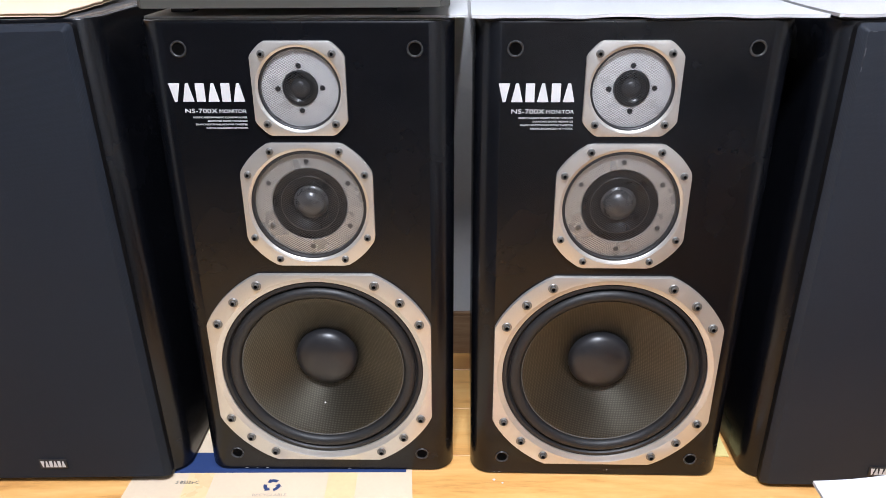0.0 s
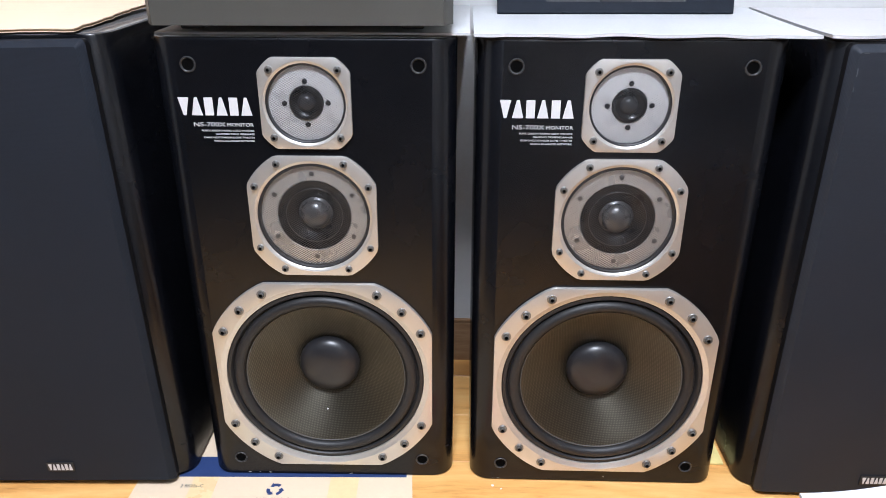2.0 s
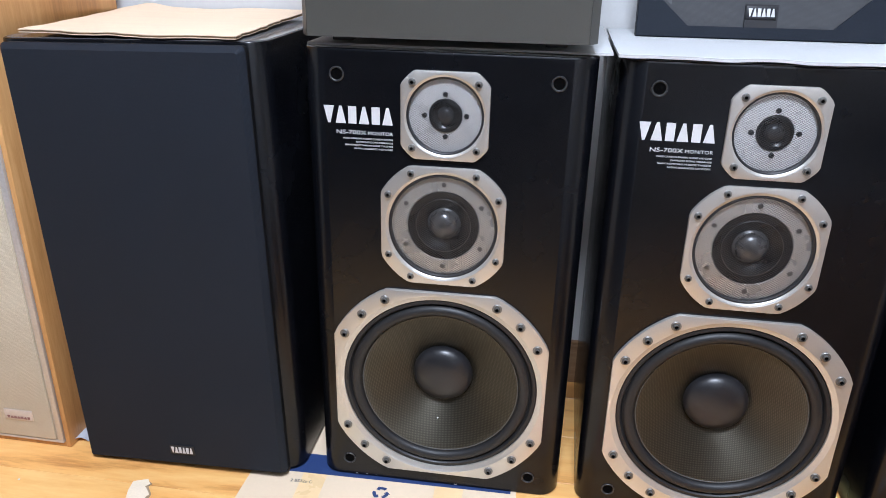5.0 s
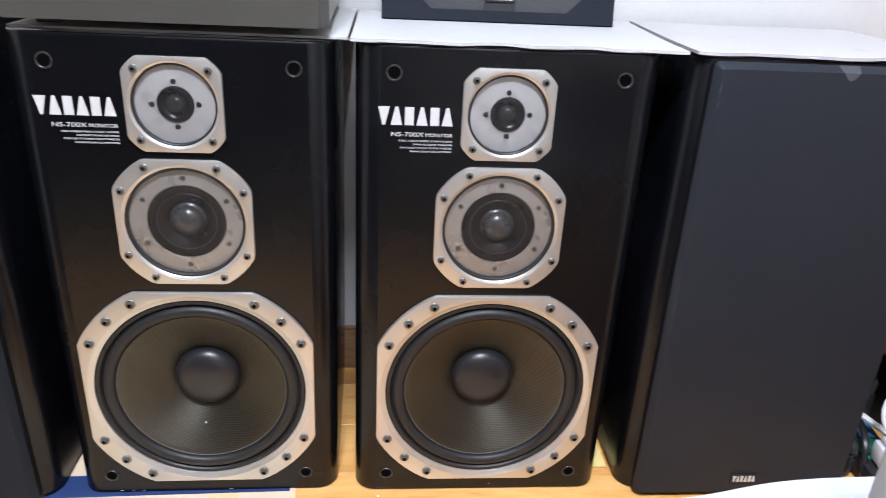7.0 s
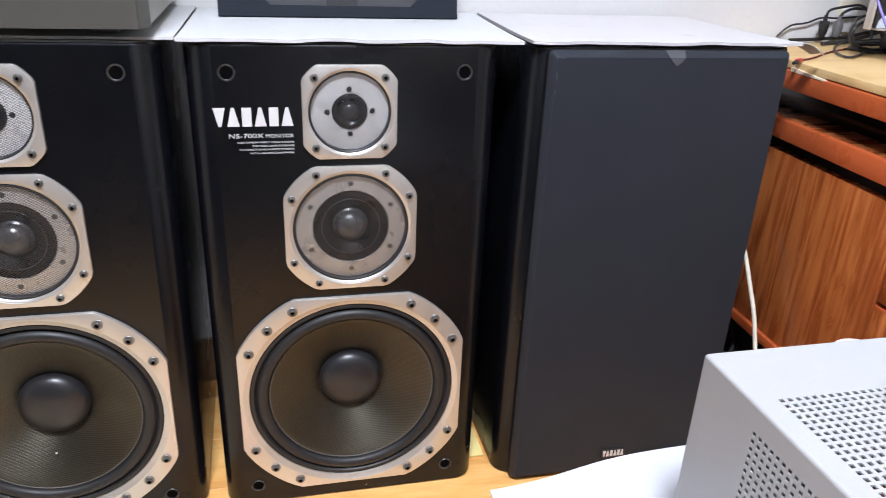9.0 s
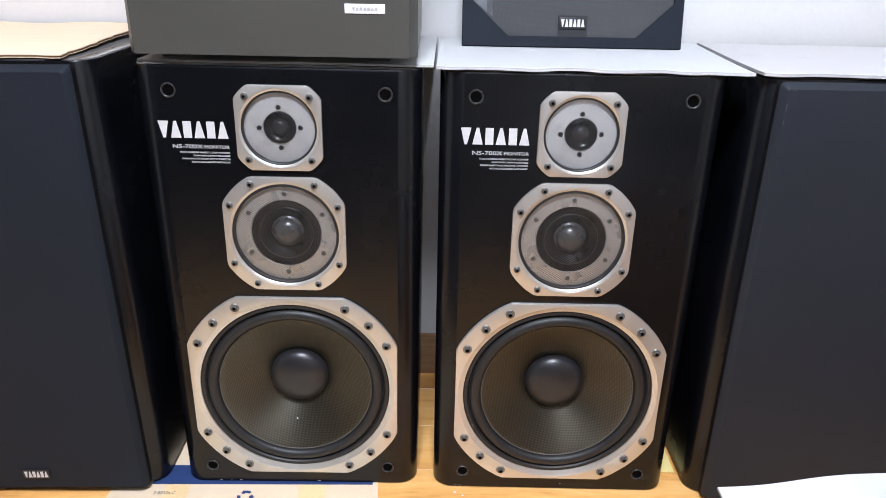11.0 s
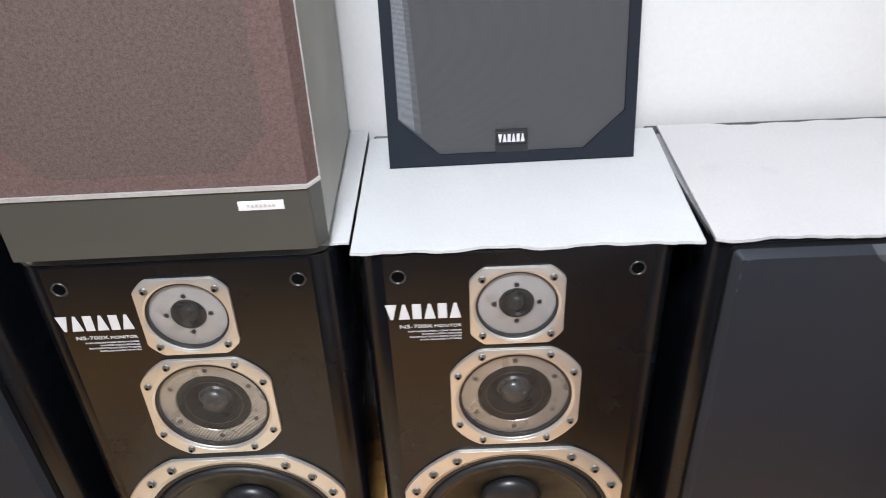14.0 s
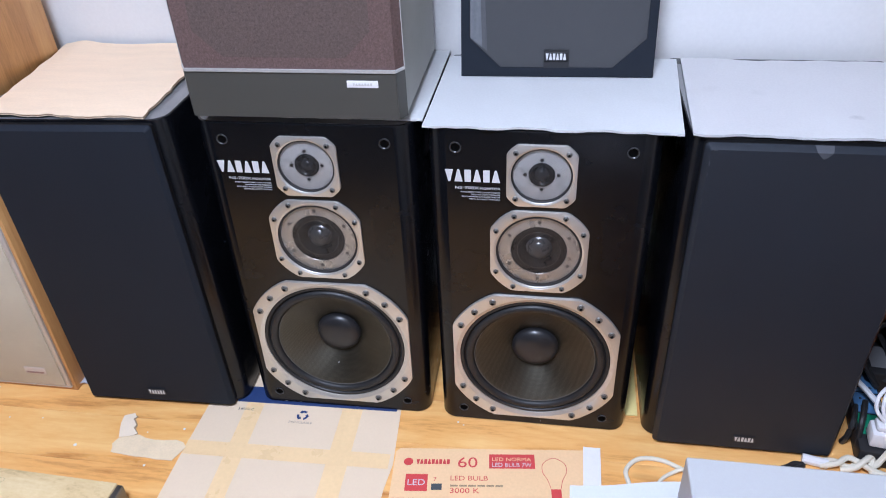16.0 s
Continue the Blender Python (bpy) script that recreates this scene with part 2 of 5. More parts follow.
co = node(nt, "ShaderNodeTexCoord").outputs["Object"]
bent_co = node(nt, "ShaderNodeVectorMath", {0: co, 1: node(nt, "ShaderNodeVectorMath", {0: node(nt, "ShaderNodeTexNoise", {"Vector": co, "Scale": 45.0, "Detail": 3.0}).outputs["Color"], 1: (0.030, 0.030, 0.0)}, operation="MULTIPLY").outputs[0]}, operation="ADD").outputs[0]
for sx, sy, near, far, much in ((0.744, 0.998, 0.003, 0.013, 0.30), (0.612, 1.094, 0.002, 0.018, 0.09), (0.537, 1.110, 0.004, 0.022, 0.07)):
    gap = node(nt, "ShaderNodeVectorMath", {0: bent_co, 1: (sx, sy, 0.699)}, operation="DISTANCE").outputs["Value"]
    spot = node(nt, "ShaderNodeMapRange", {0: gap, 1: near, 2: far, 3: much, 4: 0.0}).outputs[0]
    mx = node(nt, "ShaderNodeMix", data_type="RGBA")
    nt.links.new(spot, mx.inputs[0])
    nt.links.new(bsdf.inputs["Base Color"].links[0].from_socket, mx.inputs[6])
    mx.inputs[7].default_value = (0.16, 0.15, 0.17, 1)
    nt.links.new(mx.outputs[2], bsdf.inputs["Base Color"])
PAPER_WHITE = surface("white_paper_card", (0.50, 0.512, 0.548), 0.7, var=0.04, scale=9, grain=300, bump=0.08, spec=0.3)
CARDBOARD = surface("brown_cardboard", (0.78, 0.61, 0.44), 0.8, var=0.09, scale=7, grain=180, bump=0.12, stretch=(1, 6, 1), spec=0.2)
CARDBOARD_PALE = surface("pale_cardboard", (0.77, 0.61, 0.435), 0.75, var=0.025, scale=6, grain=180, bump=0.12, spec=0.2)
CARDBOARD_ORANGE = surface("orange_cardboard", (0.84, 0.56, 0.31), 0.7, var=0.06, scale=8, grain=180, bump=0.1, spec=0.25)
CARD_EDGE = surface("cardboard_edge", (0.36, 0.25, 0.15), 0.9, var=0.3, scale=60, grain=400, bump=0.3)
TAPE = surface("parcel_tape", (0.86, 0.615, 0.335), 0.32, var=0.05, scale=12, grain=120, bump=0.1)
CRUMB_WHITE = surface("white_crumb", (0.80, 0.78, 0.75), 0.8, var=0.05, scale=60, grain=400, bump=0.1)
LEAD_STRIPED = weave("striped_lead", (0.014, 0.012, 0.012), (0.34, 0.03, 0.03), 0.007, 0.5, 0.1, axes=("X", "X"))
CLOTH_HALF = weave("half_pale_cloth", (0.062, 0.064, 0.068), (0.135, 0.139, 0.146), 0.0016, 0.8, 0.4, spec=0.3)
SCRAP_CREAM = surface("cream_paper", (0.84, 0.70, 0.53), 0.7, var=0.07, scale=30, grain=300, bump=0.1)
SCRAP_TAN = surface("tan_paper", (0.80, 0.635, 0.42), 0.7, var=0.10, scale=30, grain=300, bump=0.1)
INK_BLUE = surface("blue_ink", (0.022, 0.048, 0.155), 0.6, var=0.1, scale=30, grain=400, bump=0.0)
INK_RED = surface("red_ink", (0.62, 0.06, 0.06), 0.6, var=0.1, scale=30, grain=400, bump=0.0)
PLATE_PALE = surface("pale_plate", (0.62, 0.56, 0.52), 0.4, metal=0.3, var=0.08, scale=30, grain=300, bump=0.02)
INK_DULL = surface("dull_red_ink", (0.25, 0.12, 0.12), 0.6, var=0.1, scale=30, grain=400, bump=0.0)
INK_TAN = surface("faint_ink", (0.42, 0.33, 0.27), 0.6, var=0.1, scale=30, grain=400, bump=0.0)
INK_GREY = surface("grey_ink", (0.06, 0.07, 0.08), 0.6, var=0.1, scale=30, grain=400, bump=0.0)
WALL_PAINT = surface("white_wall_paint", (0.68, 0.675, 0.665), 0.8, var=0.035, scale=1.8, grain=140, bump=0.12, spec=0.25)
UNSEEN_DARK = surface("unseen_wall_dark_paint", (0.075, 0.08, 0.09), 0.8, var=0.05, scale=2, grain=140, bump=0.12, spec=0.25)
DARK_MAT = surface("dark_mat_pile", (0.080, 0.076, 0.071), 0.95, var=0.25, scale=14, grain=500, bump=0.5, spec=0.1)
CEILING_PAINT = surface("ceiling_paint", (0.82, 0.82, 0.80), 0.85, var=0.03, scale=2, grain=150, bump=0.1)
BASE_WOOD = wood("baseboard_veneer", (0.15, 0.08, 0.04), (0.27, 0.155, 0.08), (0.40, 0.25, 0.14), "X", 20, 0.4)
FLOOR_WOOD = wood("laminate_oak", (0.49, 0.198, 0.054), (0.83, 0.425, 0.129), (0.91, 0.555, 0.204), "X", 11, 0.34, streak=20, vary=0.12, knots=0.9, long=0.15, swirl=2.0)
CABINET_WOOD = wood("honey_veneer", (0.31, 0.135, 0.040), (0.53, 0.265, 0.090), (0.68, 0.39, 0.16), "Z", 11, 0.38, vary=0.05)
DESK_WOOD = wood("sapele_veneer", (0.105, 0.024, 0.006), (0.28, 0.067, 0.016), (0.47, 0.150, 0.038), "Z", 40, 0.26, streak=22, vary=0.05)
DESK_FLAT = wood("sapele_shelf_veneer", (0.05, 0.012, 0.004), (0.21, 0.055, 0.016), (0.40, 0.15, 0.045), "X", 50, 0.26, streak=22, vary=0.05)
DESK_EDGE = surface("red_brown_edging", (0.45, 0.096, 0.029), 0.32, var=0.1, scale=14, grain=300, bump=0.03)
BOARD_WOOD = wood("raw_board", (0.46, 0.295, 0.115), (0.60, 0.40, 0.175), (0.68, 0.485, 0.235), "X", 9, 0.55, vary=0.05)
CREAM_CLOTH = weave("cream_grille_cloth", (0.46, 0.40, 0.30), (0.74, 0.67, 0.53), 0.0016, 0.9, 0.3, spec=0.2, stain=0.55, blot=(0.33, 0.24, 0.13))
SILVER_TRIM = surface("silver_trim", (0.60, 0.59, 0.58), 0.38, metal=0.5, var=0.12, scale=20, grain=300, bump=0.05)
MAROON_CLOTH = surface("maroon_tweed", (0.128, 0.085, 0.077), 0.95, var=0.42, scale=230, grain=800, bump=0.6, rvar=0.03, spec=0.1)
MAROON_DEEP = surface("maroon_tweed_centre", (0.108, 0.080, 0.071), 0.95, var=0.42, scale=230, grain=800, bump=0.6, rvar=0.03, spec=0.1)
BRONZE_PANEL = surface("bronze_grey_panel", (0.068, 0.067, 0.059), 0.46, metal=0.12, var=0.06, scale=4, grain=500, bump=0.05)
SIDE_VINYL = surface("grey_vinyl_side", (0.33, 0.325, 0.285), 0.42, metal=0.15, var=0.05, scale=5, grain=500, bump=0.05)
CASE_PAINT = surface("pale_grey_case_paint", (0.338, 0.340, 0.342), 0.42, var=0.03, scale=7, grain=420, bump=0.06)
INSIDE_DARK = surface("dark_inside", (0.010, 0.010, 0.011), 0.8, var=0.2, scale=20, grain=300, bump=0.0)
YELLOW = surface("yellow_rubber_grip", (0.84, 0.54, 0.008), 0.38, var=0.06, scale=30, grain=300, bump=0.05)
CABLE_WHITE = surface("ivory_cable", (0.74, 0.70, 0.58), 0.45, var=0.08, scale=20, grain=300, bump=0.0)
CABLE_BLACK = surface("black_cable", (0.02, 0.02, 0.021), 0.4, var=0.15, scale=20, grain=300, bump=0.0)
CABLE_PURPLE = surface("purple_cable", (0.17, 0.12, 0.42), 0.4, var=0.1, scale=20, grain=300, bump=0.0)
PLASTIC_WHITE = surface("white_plastic", (0.78, 0.78, 0.80), 0.4, var=0.04, scale=20, grain=300, bump=0.03)
PLASTIC_CREAM = surface("cream_plastic", (0.70, 0.64, 0.50), 0.45, var=0.06, scale=20, grain=300, bump=0.03)
PLASTIC_GREEN = surface("green_plastic", (0.012, 0.20, 0.11), 0.4, var=0.08, scale=30, grain=300, bump=0.03)
STICKER_BLUE = surface("blue_sticker", (0.10, 0.40, 0.72), 0.4, var=0.35, scale=90, grain=300, bump=0.0)
STICKER_PALE = surface("pale_sticker", (0.52, 0.60, 0.68), 0.4, var=0.25, scale=90, grain=300, bump=0.0)
PLASTIC_BLUE = surface("blue_plastic", (0.07, 0.17, 0.33), 0.4, var=0.08, scale=30, grain=300, bump=0.03)
PLASTIC_RED = surface("red_plastic", (0.55, 0.03, 0.03), 0.4, var=0.08, scale=30, grain=300, bump=0.03)
SCUFF = surface("scuffed_cloth", (0.060, 0.064, 0.074), 0.8, var=0.2, scale=60, grain=500, bump=0.1)
PLASTIC_GREY = surface("grey_plastic", (0.16, 0.16, 0.165), 0.4, var=0.08, scale=30, grain=300, bump=0.03)
PLANK_GREY = wood("weathered_ply", (0.46, 0.31, 0.14), (0.73, 0.54, 0.28), (0.83, 0.66, 0.38), "X", 16, 0.6, vary=0.05, long=0.4, swirl=1.6)
YELLOW_SHEET = surface("yellow_foam_sheet", (0.80, 0.66, 0.26), 0.7, var=0.06, scale=20, grain=300, bump=0.1)

SCREEN, nt, bsdf = nodes_of("lit_screen")
bsdf.inputs["Base Color"].default_value = (0.02, 0.02, 0.02, 1)
sky = node(nt, "ShaderNodeTexNoise", {"Scale": 9.0, "Detail": 3.0}).outputs[0]
nt.links.new(ramp(nt, sky, [(0.35, (0.05, 0.45, 0.85)), (0.65, (0.55, 0.9, 0.95))]), bsdf.inputs["Emission Color"])
bsdf.inputs["Emission Strength"].default_value = 1.0


# ---- mesh builders ----
def place(ob, parent):
    if parent:
        ob.parent = parent
    return ob


def finish(me, mat, smooth=True, angle=32):
    me.materials.append(mat)
    if smooth:
        for p in me.polygons:
            p.use_smooth = True
        me.set_sharp_from_angle(angle=radians(angle))
    return me


def part(name, bm, mat, parent=None, label="", loc=(0, 0, 0), rot=(0, 0, 0), smooth=True):
    me = bpy.data.meshes.new(name)
    bmesh.ops.recalc_face_normals(bm, faces=bm.faces)
    bm.to_mesh(me)
    bm.free()
    finish(me, mat, smooth)
    return shared(name, me, parent, label, loc, rot)


def shared(name, me, parent=None, label="", loc=(0, 0, 0), rot=(0, 0, 0)):
    ob = new(name, me)
    ob.location, ob.rotation_euler = loc, [radians(a) for a in rot]
    place(ob, parent)
    if label:
        ob["label"] = label
    return ob


def mesh_only(name, bm, mat):
    me = bpy.data.meshes.new(name)
    bmesh.ops.recalc_face_normals(bm, faces=bm.faces)
    bm.to_mesh(me)
    bm.free()
    return finish(me, mat)


def thing(name, label, category, loc=(0, 0, 0), rz=0.0, group="", rx=0.0):
    ob = new(name)
    ob.location, ob.rotation_euler = loc, (radians(rx), 0, radians(rz))
    ob.empty_display_size = 0.05
    return tagged(ob, label, category, group)


def box(bm, x0, x1, y0, y1, z0, z1, bev=0.0, seg=2):
    got = bmesh.ops.create_cube(bm, size=1.0)["verts"]
    for v in got:
        v.co = ((x0 + x1) / 2 + v.co.x * (x1 - x0), (y0 + y1) / 2 + v.co.y * (y1 - y0), (z0 + z1) / 2 + v.co.z * (z1 - z0))
    if bev:
        edges = list({e for v in got for e in v.link_edges})
        bmesh.ops.bevel(bm, geom=edges, offset=bev, segments=seg, profile=0.5, affect="EDGES", clamp_overlap=True)
    return bm


def boxed(*a, **k):
    return box(bmesh.new(), *a, **k)


def loft(bm, loops, closed=True, cap_first=False, cap_last=False):
    """Joins loops of points of equal count by quads."""
    rows = [[bm.verts.new(p) for p in lp] for lp in loops]
    n = len(rows[0])
    for a, b in zip(rows, rows[1:]):
        for i in range(n if closed else n - 1):
            j = (i + 1) % n
            bm.faces.new((a[i], a[j], b[j], b[i]))
    if cap_first:
        bm.faces.new(rows[0])
    if cap_last:
        bm.faces.new(list(reversed(rows[-1])))
    return bm


def lathe(profile, n=48, cx=0.0, cz=0.0, bm=None):
    """Turns (radius, y) about the axis y through (cx, cz). A radius of 0 closes the end."""
    bm = bm or bmesh.new()
    rows = []
    for r, y in profile:
        if r < 1e-6:
            rows.append([bm.verts.new((cx, y, cz))])
        else:
            rows.append([bm.verts.new((cx + r * math.cos(2 * math.pi * i / n), y, cz + r * math.sin(2 * math.pi * i / n))) for i in range(n)])
    for a, b in zip(rows, rows[1:]):
        for i in range(n):
            j = (i + 1) % n
            if len(a) == 1 and len(b) > 1:
                bm.faces.new((a[0], b[j], b[i]))
            elif len(b) == 1 and len(a) > 1:
                bm.faces.new((a[i], a[j], b[0]))
            elif len(a) > 1:
                bm.faces.new((a[i], a[j], b[j], b[i]))
    return bm


def rounded_plan(hw, y0, y1, rf, rb, n=8):
    """A plan with round front corners of radius rf and back corners of radius rb."""
    pts = []
    for cx, cy, r, a0 in ((-hw + rf, y0 + rf, rf, 180), (hw - rf, y0 + rf, rf, 270), (hw - rb, y1 - rb, rb, 0), (-hw + rb, y1 - rb, rb, 90)):
        for i in range(n + 1):
            a = radians(a0 + 90 * i / n)
            pts.append((cx + r * math.cos(a), cy + r * math.sin(a)))
    return pts


def prism(bm, plan, z0, z1, bev=0.0):
    """Stands a plan up between two heights, with a small rounded rim."""
    cx = sum(p[0] for p in plan) / len(plan)
    cy = sum(p[1] for p in plan) / len(plan)

    def ring(z, inset):
        out = []
        for x, y in plan:
            d = math.hypot(x - cx, y - cy)
            k = 1 - inset / d
            out.append((cx + (x - cx) * k, cy + (y - cy) * k, z))
        return out

    loops = [ring(z0, bev), ring(z0 + bev, 0), ring(z1 - bev, 0), ring(z1 - bev * 0.3, bev * 0.3), ring(z1, bev)] if bev else [ring(z0, 0), ring(z1, 0)]
    return loft(bm, loops, cap_first=True, cap_last=True)


def tube(points, radius, n=8, bm=None, steps=6, ends=True):
    """A cable through the points, smoothed."""
    bm = bm or bmesh.new()
    p = [Vector(q) for q in points]
    p = [p[0] * 2 - p[1]] + p + [p[-1] * 2 - p[-2]]
    line = []
    for i in range(1, len(p) - 2):
        for s in range(steps):
            t = s / steps
            line.append(0.5 * (2 * p[i] + (p[i + 1] - p[i - 1]) * t + (2 * p[i - 1] - 5 * p[i] + 4 * p[i + 1] - p[i + 2]) * t * t
                               + (3 * p[i] - p[i - 1] - 3 * p[i + 1] + p[i + 2]) * t ** 3))
    line.append(p[-2])
    up = Vector((0.13, 0.29, 0.94)).normalized()
    loops = []
    for i, q in enumerate(line):
        d = (line[min(i + 1, len(line) - 1)] - line[max(i - 1, 0)]).normalized()
        side = d.cross(up).normalized()
        top = side.cross(d)
        loops.append([q + radius * (math.cos(2 * math.pi * k / n) * side + math.sin(2 * math.pi * k / n) * top) for k in range(n)])
    return loft(bm, loops, cap_first=ends, cap_last=ends)


def sheet(x0, x1, y0, y1, z, thick, nx=24, ny=14, lift=None, edge=None, side=None, west=None, back=None):
    """A soft sheet with thickness: lift(u, v) raises it, edge(u) moves its front rim, back(u) its rear one, side(v) and west(v) its ends."""
    bm = bmesh.new()
    top, low = [], []
    for j in range(ny + 1):
        v = j / ny
        rt, rl = [], []
        for i in range(nx + 1):
            u = i / nx
            yy = y0 + (y1 - y0) * v + (edge(u) * (1 - v) ** 3 if edge else 0) + (back(u) * v ** 6 if back else 0)
            h = lift(u, v) if lift else 0
            xx = x0 + (x1 - x0) * u + (side(v) * u ** 6 if side else 0) + (west(v) * (1 - u) ** 6 if west else 0)
            rt.append(bm.verts.new((xx, yy, z + thick + h)))
            rl.append(bm.verts.new((xx, yy, z + h)))
        top.append(rt)
        low.append(rl)
    for j in range(ny):
        for i in range(nx):
            bm.faces.new((top[j][i], top[j][i + 1], top[j + 1][i + 1], top[j + 1][i]))
            bm.faces.new((low[j][i], low[j + 1][i], low[j + 1][i + 1], low[j][i + 1]))
    for i in range(nx):
        bm.faces.new((low[0][i], low[0][i + 1], top[0][i + 1], top[0][i]))
        bm.faces.new((low[ny][i + 1], low[ny][i], top[ny][i], top[ny][i + 1]))
    for j in range(ny):
        bm.faces.new((low[j + 1][0], low[j][0], top[j][0], top[j + 1][0]))
        bm.faces.new((low[j][nx], low[j + 1][nx], top[j + 1][nx], top[j][nx]))
    return bm


def text_mesh(name, words, width, height, mat, thick=0.0003):
    """Letters of the built-in font, fitted into width x height, standing upright on x and z and facing -y."""
    cu = bpy.data.curves.new(name, "FONT")
    cu.body, cu.extrude, cu.resolution_u = words, 0.01, 3
    tmp = new("tmp", cu)
    dg = bpy.context.evaluated_depsgraph_get()
    me = bpy.data.meshes.new_from_object(tmp.evaluated_get(dg))
    bpy.data.objects.remove(tmp)
    me.name = name
    xs = [v.co.x for v in me.vertices]
    ys = [v.co.y for v in me.vertices]
    kx, ky = width / (max(xs) - min(xs)), height / (max(ys) - min(ys))
    ax, ay = min(xs), min(ys)
    for v in me.vertices:
        v.co = ((v.co.x - ax) * kx, -v.co.z * thick / 0.01, (v.co.y - ay) * ky)
    me.materials.clear()
    me.materials.append(mat)
    return me


def word_mark(parent, width, height, count, mat, loc, rot=(0, 0, 0), gap=0.3, depth=0.0004):
    """A plain word mark: a row of upright blocks, alternately wide at the head and at the foot."""
    w = width / count
    turn = Euler([radians(a) for a in rot]).to_matrix()
    for i in range(count):
        bm = bmesh.new()
        a, b = w * gap / 2, w - w * gap / 2
        t = w * 0.24
        head, foot = ((-t * 0.4, t) if i == 0 else (t, -t * 0.4) if i % 2 else (0, 0))
        quad = [(a + foot, 0), (b - foot, 0), (b - head, height), (a + head, height)]
        loft(bm, [[(x, 0, z) for x, z in quad], [(x, -depth, z) for x, z in quad]], cap_first=True, cap_last=True)
        part("mark_block", bm, mat, parent, "", Vector(loc) + turn @ Vector((w * i, 0, 0)), rot, smooth=False)


# ---- the room ----
WALL_Y = 1.274


def structure(name, bm, mat, label, category):
    return tagged(part(name, bm, mat, None, label), "", category, kind="structure")


structure("wall_north", boxed(-2.3, 2.6, WALL_Y, WALL_Y + 0.12, -0.02, 2.6), WALL_PAINT, "white painted plaster wall behind the loudspeakers", "wall")
# Added unseen walls: dark half darkens the lacquer's reflections, white half lightens them.
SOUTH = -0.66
structure("unseen_wall_dark", boxed(-2.3, 0.12, SOUTH - 0.12, SOUTH, -0.02, 2.6), UNSEEN_DARK, "unseen dark wall added to darken reflections", "wall")
structure("unseen_wall_white", boxed(0.12, 2.6, SOUTH - 0.12, SOUTH, -0.02, 2.6), WALL_PAINT, "plain white wall, unseen, added to close the room", "wall")
structure("wall_west", boxed(-2.42, -2.3, SOUTH - 0.12, WALL_Y + 0.12, -0.02, 2.6), WALL_PAINT, "plain white wall, unseen, added to close the room", "wall")
structure("wall_east", boxed(2.6, 2.72, SOUTH - 0.12, WALL_Y + 0.12, -0.02, 2.6), WALL_PAINT, "plain white wall, unseen, added to close the room", "wall")
structure("ceiling", boxed(-2.42, 2.72, SOUTH - 0.12, WALL_Y + 0.12, 2.6, 2.7), CEILING_PAINT, "plain white ceiling", "ceiling")
bb = boxed(-2.3, 2.6, 1.262, WALL_Y, 0.0, 0.086, bev=0.0015)
box(bb, -2.3, 2.6, 1.265, WALL_Y, 0.086, 0.093, bev=0.0015)
structure("baseboard", bb, BASE_WOOD, "dark brown wooden baseboard along the white wall", "baseboard")
FLOOR = structure("floor", boxed(-2.42, 2.72, SOUTH - 0.12, WALL_Y + 0.1, -0.06, -0.0085), CARD_EDGE, "light oak laminate plank floor", "floor")

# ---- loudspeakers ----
# Added and never in view: dark mat, so the baffles reflect black, not floor.
structure("unseen_dark_mat", prism(bmesh.new(), [(-1.7, SOUTH), (1.7, SOUTH), (1.7, -0.04), (0.32, -0.04), (0.32, 0.06), (-1.7, 0.06)], 0.0004, 0.006), DARK_MAT, "unseen dark mat added to darken the lacquer's reflections", "carpet")
HW, SH, SD, RC = 0.1955, 0.694, 0.350, 0.032
DRIVERS = {"woofer": (0.189, 0.150), "midrange": (0.4535, 0.0775), "tweeter": (0.611, 0.0522)}


def rect_with_hole(bm, x0, x1, z0, z1, cz, r, n=64):
    angles = sorted([2 * math.pi * i / n for i in range(n)] + [math.atan2(z - cz, x) % (2 * math.pi) for x in (x0, x1) for z in (z0, z1)])
    inner, outer, deep = [], [], []
    for a in angles:
        c, s = math.cos(a), math.sin(a)
        k = min((x1 if c > 0 else x0) / c if abs(c) > 1e-9 else 9, ((z1 if s > 0 else z0) - cz) / s if abs(s) > 1e-9 else 9)
        outer.append((k * c, 0, cz + k * s))
        inner.append((r * c, 0, cz + r * s))
        deep.append((r * c, 0.02, cz + r * s))
    loft(bm, [outer, inner, deep])


def cabinet_mesh(open_front):
    """The cabinet: rounded front uprights, flat baffle, with openings for the drivers where they show."""
    bm = bmesh.new()
    plan = rounded_plan(HW, 0, SD, RC, 0.004, 20)
    n = len(plan)
    e = 0.003
    loops = []
    for z, k in ((0, e), (e, 0), (SH - e, 0), (SH - e * 0.3, e * 0.3), (SH, e)):
        loops.append([(x * (1 - k / HW), y + (k if y < 0.1 else -k), z) for x, y in plan])
    rows = [[bm.verts.new(p) for p in lp] for lp in loops]
    for ri, (a, b) in enumerate(zip(rows, rows[1:])):
        for i in range(n):
            j = (i + 1) % n
            front = abs(plan[i][1]) < 1e-6 and abs(plan[j][1]) < 1e-6
            if front and ri == 1 and open_front:
                continue
            bm.faces.new((a[i], a[j], b[j], b[i]))
    bm.faces.new(rows[0])
    bm.faces.new(list(reversed(rows[-1])))
    bmesh.ops.remove_doubles(bm, verts=bm.verts, dist=0.0002)
    return bm


